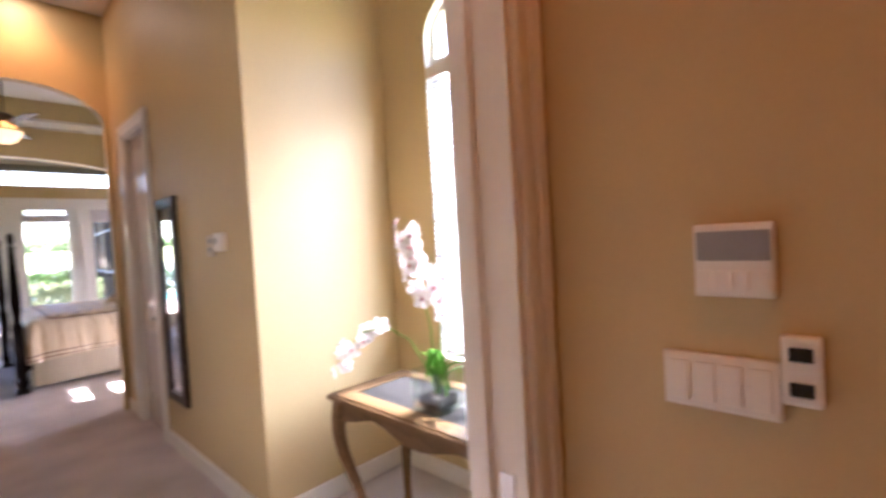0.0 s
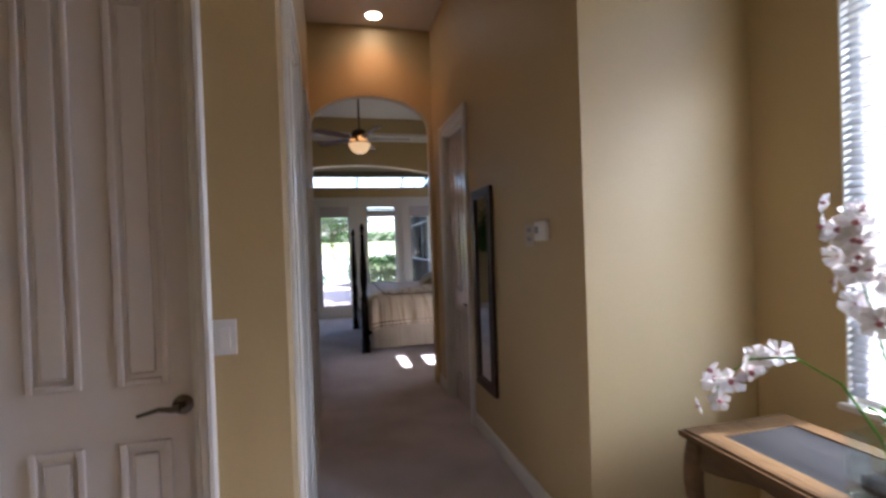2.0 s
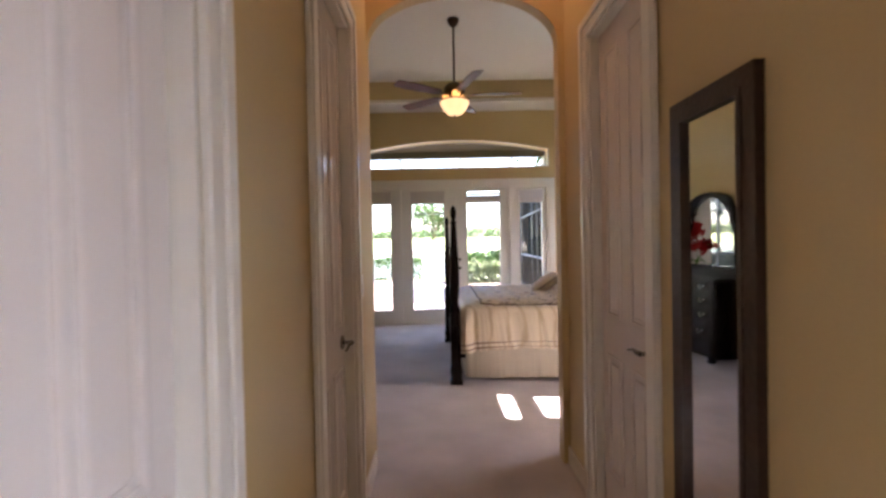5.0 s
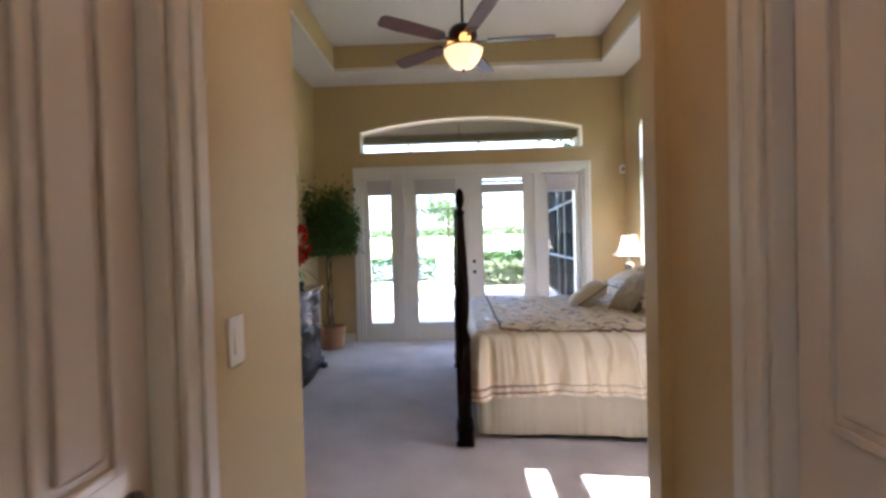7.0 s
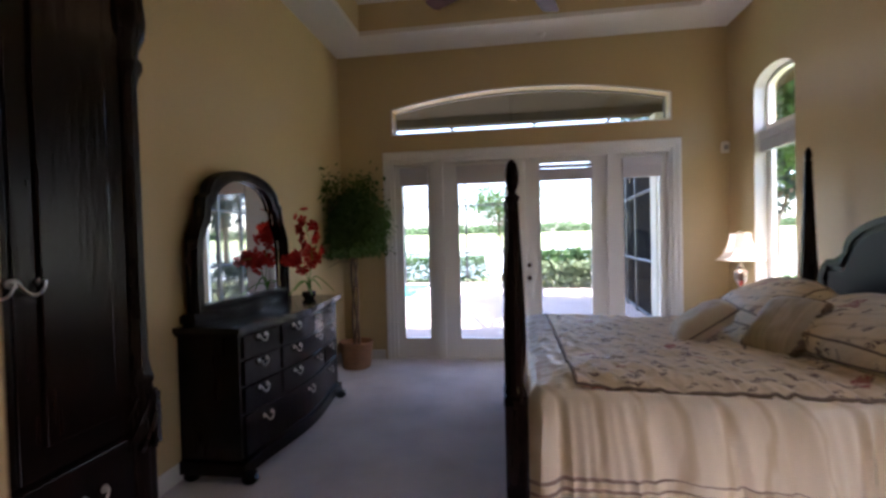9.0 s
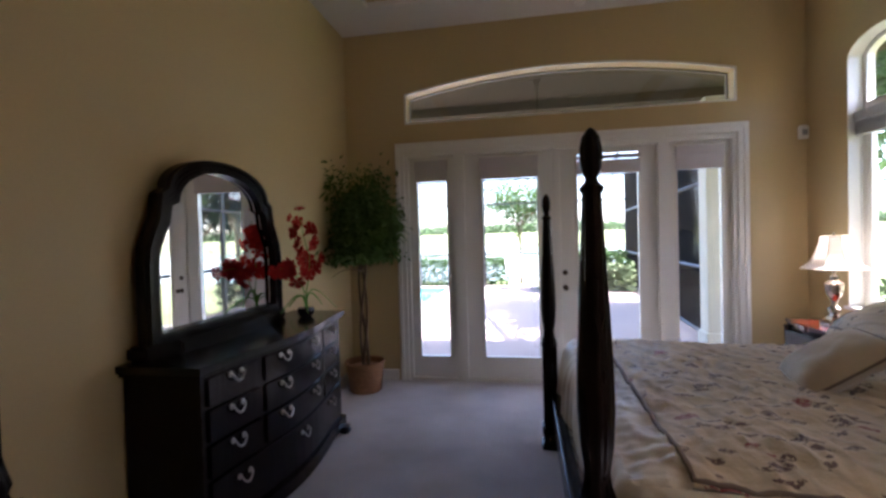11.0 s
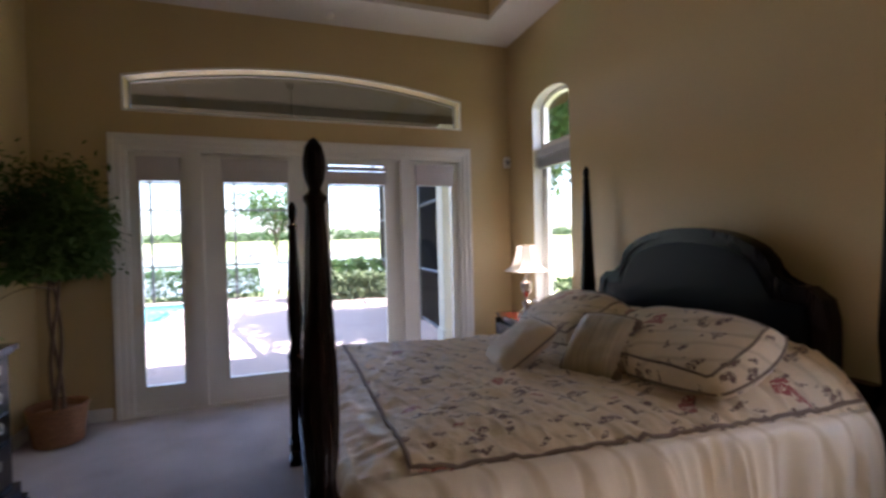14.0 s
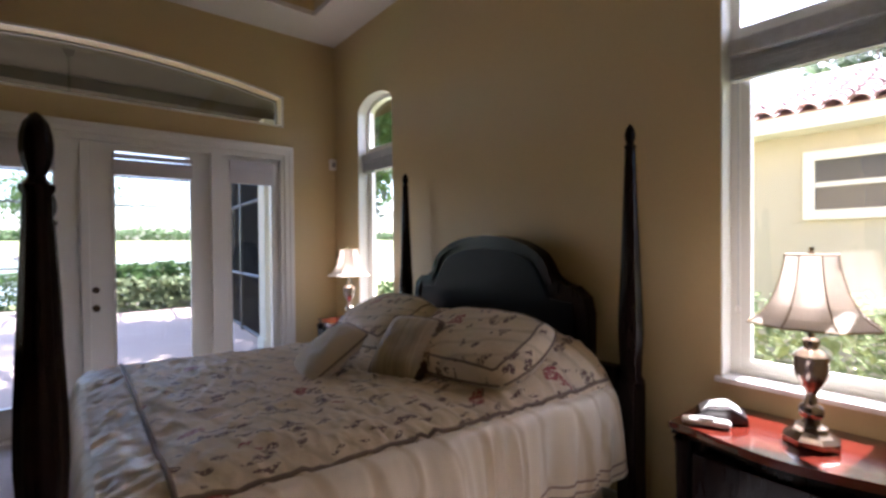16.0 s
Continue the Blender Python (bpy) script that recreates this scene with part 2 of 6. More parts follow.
BLOOM = translucent("white_petal", (0.85, 0.82, 0.80), 0.35, 120)
REDBLOOM = translucent("red_petal", (0.50, 0.035, 0.03), 0.3, 120)
THROAT = material("pink_throat", (0.50, 0.16, 0.18), rough=0.5, dark=0.6, grain=150, patch=40, bump=0)
LEAF = translucent("strap_leaf", (0.13, 0.34, 0.06), 0.35, 25)
FICUS = translucent("ficus_leaf", (0.105, 0.17, 0.05), 0.3, 12)
HEDGE = translucent("hedge_leaf", (0.085, 0.15, 0.055), 0.35, 3)
# darker copy of the hedge leaf, with shade put into its colour
SHADELEAF = translucent("shade_toned_leaf", (0.045, 0.065, 0.052), 0.25, 3)
FARLEAF = translucent("far_tree_leaf", (0.12, 0.18, 0.09), 0.3, 0.5)
BUSHLEAF = translucent("bush_leaf", (0.28, 0.34, 0.19), 0.4, 4)
BARK = material("grey_brown_bark", (0.17, 0.11, 0.07), rough=0.9, dark=0.5, grain=50, patch=12, bump=0.4, stretch=(1, 1, 0.3))
BASKET = material("woven_basket", (0.36, 0.17, 0.08), rough=0.8, dark=0.5, grain=40, patch=30, bump=0.5, stretch=(1, 1, 3))
SOIL = material("dark_moss", (0.03, 0.025, 0.02), rough=0.95, dark=0.5, grain=80, patch=20, bump=0.6)
PAVER = material("pale_pavers", (0.40, 0.32, 0.275), rough=0.8, dark=0.8, grain=30, patch=1.2, bump=0.15)
GRASS = material("lawn_grass", (0.24, 0.28, 0.11), rough=0.95, dark=0.75, grain=2.0, patch=0.06, bump=0.3)
LAKE = material("lake_water", (0.20, 0.24, 0.25), rough=0.12, dark=0.8, grain=0.8, patch=0.1, bump=0.06)
POOLW = material("pool_water", (0.10, 0.52, 0.55), rough=0.06, dark=0.85, grain=3, patch=0.8, bump=0.05)
CAGE = material("dark_bronze_aluminium", (0.025, 0.024, 0.024), rough=0.45, dark=0.8, grain=30, patch=5, bump=0.02)
SCREENW = material("black_screen_wire", (0.006, 0.006, 0.008), rough=0.7, dark=0.8, grain=30, patch=5, bump=0.0, spec=0.05)
STUCCO = material("cream_stucco", (0.52, 0.485, 0.39), rough=0.9, dark=0.93, grain=80, patch=0.8, bump=0.25)
# darker than the likely paint: the patio roof's shade is put into the colour
LANAIC = material("shade_toned_ceiling", (0.065, 0.053, 0.038), rough=0.95, dark=0.93, grain=60, patch=0.8, bump=0.1, spec=0.0)
OLIVEF = material("olive_window_frame", (0.17, 0.14, 0.095), rough=0.6, dark=0.9, grain=60, patch=3, bump=0.04)
TILE = material("red_barrel_tile", (0.44, 0.28, 0.26), rough=0.75, dark=0.75, grain=20, patch=3, bump=0.15, spread=0.25)
WINDARK = material("dark_window_pane", (0.10, 0.10, 0.11), rough=0.15, dark=0.9, grain=5, patch=1, bump=0)
CUSHION = material("white_patio_sling", (0.80, 0.80, 0.80), rough=0.7, dark=0.93, grain=90, patch=4, bump=0.1)
FANBLADE = material("rosewood_blade", (0.14, 0.06, 0.045), rough=0.45, dark=0.6, grain=30, patch=8, bump=0.03, spec=0.25)
BOWL = glow("frosted_bowl", (1.0, 0.62, 0.28), 0.10)
AMBER = glow("amber_cup_glass", (1.0, 0.42, 0.10), 0.16)
LEVER = material("dark_nickel_lever", (0.24, 0.22, 0.20), rough=0.25, metal=1.0, dark=0.8, grain=120, patch=9, bump=0.02)
CANGLOW = glow("can_light_disc", (1.0, 0.82, 0.60), 4.0)
BULB = glow("lamp_bulb", (1.0, 0.90, 0.80), 3.2)


# ---- building tools ----
def part(name, bm, mat, parent=None, label="", smooth=False, recalc=True):
    """Links a bmesh as one mesh object, under a thing or a part if given."""
    if recalc:
        bmesh.ops.recalc_face_normals(bm, faces=bm.faces)
    me = bpy.data.meshes.new(name)
    bm.to_mesh(me)
    bm.free()
    me.materials.append(mat)
    if smooth:
        me.shade_smooth()
        me.set_sharp_from_angle(angle=radians(40))
    ob = new(name, me)
    if parent:
        ob.parent = parent
    if label:
        tagged(ob, label)
    return ob


def share(name, me, parent, m):
    """Another object on the same mesh, at the pose m in its parent's space."""
    ob = new(name, me)
    ob.parent = parent
    ob.matrix_basis = m
    return ob


def thing(name, where, label, category, group="", turn=0.0):
    ob = new(name)
    ob.empty_display_size = 0.1
    ob.matrix_basis = pose(*where, 0, 0, turn)
    return tagged(ob, label, category, group)


def box(bm, x0, x1, y0, y1, z0, z1, bevel=0.0, seg=2):
    v = [bm.verts.new((x, y, z)) for z in (z0, z1) for y in (y0, y1) for x in (x0, x1)]
    faces = [bm.faces.new([v[i] for i in f]) for f in
             ((0, 2, 3, 1), (4, 5, 7, 6), (0, 1, 5, 4), (2, 6, 7, 3), (0, 4, 6, 2), (1, 3, 7, 5))]
    if bevel:
        edges = list({e for f in faces for e in f.edges})
        bmesh.ops.bevel(bm, geom=edges, offset=bevel, segments=seg, affect="EDGES", profile=0.6)
    return bm


def B():
    return bmesh.new()


def boxes(*rows, bevel=0.0):
    bm = B()
    for r in rows:
        box(bm, *r, bevel=bevel)
    return bm


def rings(bm, loops, closed=True, caps=True):
    """Skins a list of vertex loops of equal length."""
    made = [[bm.verts.new(p) for p in lp] for lp in loops]
    for a, b in zip(made, made[1:]):
        n = len(a)
        for i in range(n if closed else n - 1):
            j = (i + 1) % n
            bm.faces.new((a[i], a[j], b[j], b[i]))
    if caps and closed:
        bm.faces.new(made[0][::-1]), bm.faces.new(made[-1])
    return bm


def lathe(profile, n=24, x=0.0, y=0.0, flutes=0, depth=0.0, square=False, bm=None):
    """Turns (radius, height) pairs round an upright axis, fluted if asked."""
    bm = bm or B()
    loops = []
    for r, z in profile:
        lp = []
        for i in range(n):
            a = 2 * math.pi * (i + 0.5) / n
            k = r * (1 - depth * (0.5 + 0.5 * math.cos(a * flutes))) if flutes else r
            lp.append((x + k * math.cos(a), y + k * math.sin(a), z))
        loops.append(lp)
    return rings(bm, loops)


def tube(pts, radius, n=8, bm=None):
    """A round bar along points; radius is a number or one for each point."""
    bm = bm or B()
    pts = [Vector(p) for p in pts]
    rad = radius if isinstance(radius, (list, tuple)) else [radius] * len(pts)
    loops, side = [], None
    for i, p in enumerate(pts):
        d = (pts[min(i + 1, len(pts) - 1)] - pts[max(i - 1, 0)]).normalized()
        ref = side if side is not None else (Vector((0, 0, 1)) if abs(d.z) < 0.9 else Vector((1, 0, 0)))
        u = (ref - d * ref.dot(d)).normalized()
        side = u
        w = d.cross(u)
        loops.append([p + rad[i] * (math.cos(2 * math.pi * k / n) * u + math.sin(2 * math.pi * k / n) * w) for k in range(n)])
    return rings(bm, loops)


def prism(outline, axis, a, b, bm=None, bevel=0.0):
    """Pushes a flat outline along an axis from a to b. Outlines are (u, v): x -> (y, z), y -> (x, z), z -> (x, y)."""
    bm = bm or B()
    put = {"x": lambda u, v, w: (w, u, v), "y": lambda u, v, w: (u, w, v), "z": lambda u, v, w: (u, v, w)}[axis]
    lo, hi = [bm.verts.new(put(u, v, a)) for u, v in outline], [bm.verts.new(put(u, v, b)) for u, v in outline]
    n = len(outline)
    f = [bm.faces.new(lo[::-1]), bm.faces.new(hi)]
    f += [bm.faces.new((lo[i], lo[(i + 1) % n], hi[(i + 1) % n], hi[i])) for i in range(n)]
    if bevel:
        edges = list({e for k in f[:2] for e in k.edges})
        bmesh.ops.bevel(bm, geom=edges, offset=bevel, segments=2, affect="EDGES")
    return bm


def frame_prism(outer, inner, axis, a, b):
    """A flat ring between two outlines of equal count, with depth."""
    put = {"x": lambda u, v, w: (w, u, v), "y": lambda u, v, w: (u, w, v), "z": lambda u, v, w: (u, v, w)}[axis]
    bm = B()
    n = len(outer)
    loops = [[bm.verts.new(put(u, v, w)) for u, v in o] for o, w in ((outer, a), (outer, b), (inner, b), (inner, a))]
    for k in range(4):
        p, q = loops[k], loops[(k + 1) % 4]
        for i in range(n):
            bm.faces.new((p[i], p[(i + 1) % n], q[(i + 1) % n], q[i]))
    return bm


def top_of(hole, u):
    u0, u1, z0, z1, rise, shape = hole
    k = max(-1.0, min(1.0, (u - (u0 + u1) / 2) / ((u1 - u0) / 2)))
    return z1 + rise * (math.sqrt(max(0.0, 1 - k * k)) if shape == "ellipse" else 1 - k * k)


def wall(name, axis, a, b, u0, u1, z0, z1, mat, holes=(), label=""):
    """An upright wall with thickness a..b across the axis and openings (u0, u1, z0, z1, rise, shape) cut through it."""
    cuts = {u0, u1}
    for h in holes:
        n = 24 if h[4] else 1
        cuts |= {round(h[0] + (h[1] - h[0]) * (0.5 - 0.5 * math.cos(math.pi * i / n)), 5) for i in range(n + 1)}
    cuts = sorted(c for c in cuts if u0 <= c <= u1)
    bm = B()
    for p, q in zip(cuts, cuts[1:]):
        mid = (p + q) / 2
        inside = sorted([h for h in holes if h[0] < mid < h[1]], key=lambda h: h[2])
        lo = (z0, z0)
        spans = []
        for h in inside:
            spans.append((lo, (h[2], h[2])))
            lo = (top_of(h, p), top_of(h, q))
        spans.append((lo, (z1, z1)))
        for (l0, l1), (t0, t1) in spans:
            if t0 - l0 < 1e-4 and t1 - l1 < 1e-4:
                continue
            outline = [(p, l0), (q, l1), (q, t1), (p, t0)]
            prism(outline, axis, a, b, bm)
    bmesh.ops.remove_doubles(bm, verts=bm.verts, dist=1e-5)
    seen = {}
    for f in bm.faces:
        seen.setdefault(frozenset(f.verts), []).append(f)
    bmesh.ops.delete(bm, geom=[f for fs in seen.values() if len(fs) > 1 for f in fs], context="FACES_ONLY")
    ob = part(name, bm, mat)
    return tagged(ob, label, "wall", kind="structure")


def arch_line(u0, u1, z1, rise, shape="ellipse", n=24):
    h = (u0, u1, 0, z1, rise, shape)
    us = [u0 + (u1 - u0) * (0.5 - 0.5 * math.cos(math.pi * i / n)) for i in range(n + 1)]
    return [(u, top_of(h, u)) for u in us]


def leaves_mesh(name, spots, length, width, mat, parent=None, droop=0.3, label=""):
    """Many small folded leaves round the given points (x, y, z)."""
    vs, fs = [], []
    for x, y, z in spots:
        a, e = random.uniform(0, 2 * math.pi), random.uniform(-0.9, 0.7) - droop
        k = random.uniform(0.7, 1.25)
        d = Vector((math.cos(a) * math.cos(e), math.sin(a) * math.cos(e), math.sin(e)))
        s = d.cross(Vector((random.uniform(-1, 1), random.uniform(-1, 1), 1.2))).normalized()
        up = s.cross(d)
        o = Vector((x, y, z))
        i = len(vs)
        vs += [o, o + d * length * k * 0.5 + s * width * k * 0.5 + up * width * 0.2, o + d * length * k,
               o + d * length * k * 0.5 - s * width * k * 0.5 + up * width * 0.2]
        fs += [(i, i + 1, i + 2), (i, i + 2, i + 3)]
    me = bpy.data.meshes.new(name)
    me.from_pydata([tuple(v) for v in vs], [], fs)
    me.materials.append(mat)
    ob = new(name, me)
    if parent:
        ob.parent = parent
    if label:
        tagged(ob, label)
    return ob


# ---- the setting ----
EAST, WEST, SOUTH = 0.485, -3.93, -4.95        # bedroom wall faces; the north face is y = 0
HALL_E, HALL_W = -1.22, -2.46
HALL_CEIL, SOFFIT, TRAY = 3.70, 3.68, 4.02

tagged(part("floor", boxes((-4.2, 0.0, -11.5, 0.0, -0.12, 0.0), (0.0, EAST, -9.9, 0.0, -0.12, 0.0)), CARPET),
       "taupe cut-pile carpet running through hall and bedroom", "floor", kind="structure")

FRENCH = (-3.29, -0.095, 0.0, 2.41, 0, "flat")
NICHE = (-3.255, -0.11, 2.722, 3.0, 0.175, "curve")
FARWIN = (-1.175, -0.525, 0.84, 2.815, 0.15, "ellipse")
NEARWIN = (-4.565, -3.915, 0.84, 2.815, 0.15, "ellipse")
ALCWIN = (-9.25, -8.33, 0.74, 2.62, 0.30, "ellipse")
ARCH = (-2.46, -1.262, 0.0, 2.67, 0.325, "ellipse")

wall("wall_north", "y", 0.0, 0.2, WEST - 0.2, EAST + 0.2, 0, 4.3, PAINT, [FRENCH, NICHE], "tan painted bedroom wall with patio doors and arched niche window")
wall("wall_east", "x", EAST, EAST + 0.2, SOUTH - 0.10, 0.0, 0, 4.3, PAINT, [FARWIN, NEARWIN], "tan painted bedroom wall with two arched windows")
wall("wall_west", "x", WEST - 0.2, WEST, SOUTH - 0.10, 0.0, 0, 4.3, PAINT, label="plain tan painted bedroom wall")
wall("wall_south", "y", SOUTH - 0.10, SOUTH, WEST, EAST, 0, 4.3, PAINT, [ARCH], "tan wall with a rounded arch opening to the hall")
D_EAST = (-6.16, -5.51, 0, 2.49, 0, "flat")
D_WEST1 = (-7.735, -7.085, 0, 2.49, 0, "flat")
D_WEST2 = (-6.295, -5.655, 0, 2.49, 0, "flat")
wall("wall_hall_east", "x", HALL_E, HALL_E + 0.14, -7.93, SOUTH - 0.10, 0, HALL_CEIL, PAINT, [D_EAST], "tan painted hall wall with one door")
wall("wall_hall_west", "x", HALL_W - 0.14, HALL_W, -8.05, SOUTH - 0.10, 0, HALL_CEIL, PAINT, [D_WEST1, D_WEST2], "tan painted hall wall with two doors")
D_CLOSET = (-3.36, -2.748, 0, 2.47, 0, "flat")
# unseen slab added to stop sun leaking round the east hall door
wall("light_stop_door_east", "x", HALL_E + 0.15, HALL_E + 0.25, -6.6, -5.2, 0, 2.8, PAINT, label="unseen wall blocking sun at the gaps of the hall door")
wall("wall_closet", "y", -8.05, -7.91, -3.62, HALL_W - 0.14, 0, HALL_CEIL, PAINT, [D_CLOSET], "tan wall holding the narrow closet door")
wall("wall_alcove_north", "y", -7.93, -7.79, HALL_E + 0.14, -0.16, 0, HALL_CEIL, PAINT, label="tan alcove wall lit by the window")
wall("wall_alcove_east", "x", -0.30, -0.16, -9.74, -7.93, 0, HALL_CEIL, PAINT, [ALCWIN], "tan alcove wall with an arched window")
wall("wall_doorway", "y", -9.74, -9.60, -3.62, -0.30, 0, HALL_CEIL, PAINT, [(-2.78, -1.50, 0, 2.47, 0, "flat")], "tan wall with the open doorway")
wall("wall_vestibule_west", "x", -3.62, -3.50, -9.60, -8.05, 0, HALL_CEIL, PAINT, label="plain tan vestibule wall")
wall("wall_start_east", "x", -1.42, -1.28, -11.4, -9.74, 0, HALL_CEIL, PAINT, label="tan wall under warm light with switches")
wall("wall_start_west", "x", -3.62, -3.48, -11.4, -9.74, 0, HALL_CEIL, PAINT, label="plain tan wall")
wall("wall_start_south", "y", -11.52, -11.4, -3.62, -1.28, 0, HALL_CEIL, PAINT, label="plain tan wall")
tagged(part("ceiling_hall", boxes((-3.62, -0.16, -11.52, SOUTH - 0.10, HALL_CEIL, HALL_CEIL + 0.1)), CEIL), "white textured hall ceiling", "ceiling", kind="structure")
TX0, TX1, TY0, TY1 = -3.47, 0.02, -4.50, -0.54
bm = boxes((WEST, EAST, TY1, 0.0, SOFFIT, SOFFIT + 0.05), (WEST, EAST, SOUTH, TY0, SOFFIT, SOFFIT + 0.05),
           (WEST, TX0, TY0, TY1, SOFFIT, SOFFIT + 0.05), (TX1, EAST, TY0, TY1, SOFFIT, SOFFIT + 0.05))
box(bm, TX0 - 0.1, TX1 + 0.1, TY0 - 0.1, TY1 + 0.1, TRAY, TRAY + 0.08)
tagged(part("ceiling", bm, CEIL), "white tray ceiling with a lowered border", "ceiling", kind="structure")
tagged(part("ceiling_tray_sides", boxes((TX0 - 0.08, TX1 + 0.08, TY1, TY1 + 0.08, SOFFIT + 0.05, TRAY), (TX0 - 0.08, TX1 + 0.08, TY0 - 0.08, TY0, SOFFIT + 0.05, TRAY),
       (TX0 - 0.08, TX0, TY0, TY1, SOFFIT + 0.05, TRAY), (TX1, TX1 + 0.08, TY0, TY1, SOFFIT + 0.05, TRAY)), PAINT), "tan painted upright sides of the ceiling tray", "ceiling", kind="structure")


def baseboard(name, rows):
    bm = B()
    for x0, x1, y0, y1 in rows:
        box(bm, x0, x1, y0, y1, 0.0, 0.115, bevel=0.005, seg=1)
    tagged(part(name, bm, TRIM), "white painted baseboard along the wall", "baseboard", kind="structure")


T = 0.016
baseboard("baseboard_bedroom", [(WEST, -3.41, -T, 0), (0.03, EAST, -T, 0), (EAST - T, EAST, SOUTH, -T), (WEST, WEST + T, SOUTH, -T),
                                (WEST + T, -2.46, SOUTH, SOUTH + T), (-1.262, EAST - T, SOUTH, SOUTH + T)])
baseboard("baseboard_hall", [(HALL_E - T, HALL_E, -7.93, -6.255), (HALL_E - T, HALL_E, -5.415, SOUTH - 0.10), (HALL_W, HALL_W + T, -8.05, -7.83),
                             (HALL_W, HALL_W + T, -6.99, -6.39), (HALL_W, HALL_W + T, -5.56, SOUTH - 0.10), (-2.65, HALL_W + T, -8.05 - T, -8.05),
                             (HALL_E - T, -0.30, -7.93 - T, -7.93), (-0.30 - T, -0.30, -9.60, -7.93 - T), (-1.42 - T, -1.42, -11.4, -9.84)])


def casing(name, axis, face, out, u0, u1, z1, w=0.095, depth=0.02, z0=0.0):
    """Moulded trim round an opening, standing proud of a wall face by depth in the direction out (+1 or -1)."""
    bm = B()
    for k, (g, d) in enumerate(((w, depth), (w * 0.5, depth * 0.5))):
        f0, f1 = (face, face + out * d) if k == 0 else (face + out * depth, face + out * (depth + d))
        lo, hi = min(f0, f1), max(f0, f1)
        s = 0.0 if k == 0 else w - g
        for a, b, c, e in ((u0 - g - s, u0 - s, z0, z1 + s), (u1 + s, u1 + g + s, z0, z1 + s), (u0 - g - s, u1 + g + s, z1 + s, z1 + g + s)):
            if k:
                a, b = (u0 - w + 0.003, u0 - w + g) if b <= u0 else ((u1 + w - g, u1 + w - 0.003) if a >= u1 else (u0 - w + 0.003, u1 + w - 0.003))
                c, e = (c, z1 + w - g) if e - c > 1 else (z1 + w - g, z1 + w - 0.003)
            if axis == "x":
                box(bm, lo, hi, a, b, c, e, bevel=0.004, seg=1)
            else:
                box(bm, a, b, lo, hi, c, e, bevel=0.004, seg=1)
    return tagged(part(name, bm, TRIM), "white moulded casing round the opening", "trim", kind="structure")


casing("trim_door_hall_east", "x", HALL_E, -1, -6.16, -5.51, 2.49)
casing("trim_door_hall_west_1", "x", HALL_W, 1, -7.735, -7.085, 2.49)
casing("trim_door_hall_west_2", "x", HALL_W, 1, -6.295, -5.655, 2.49)
casing("trim_door_closet", "y", -8.05, -1, -3.36, -2.748, 2.47, w=0.05)
casing("trim_doorway", "y", -9.74, -1, -2.78, -1.50, 2.47, w=0.075)
casing("trim_french_doors", "y", 0.0, -1, -3.29, -0.095, 2.41, w=0.095, depth=0.024)


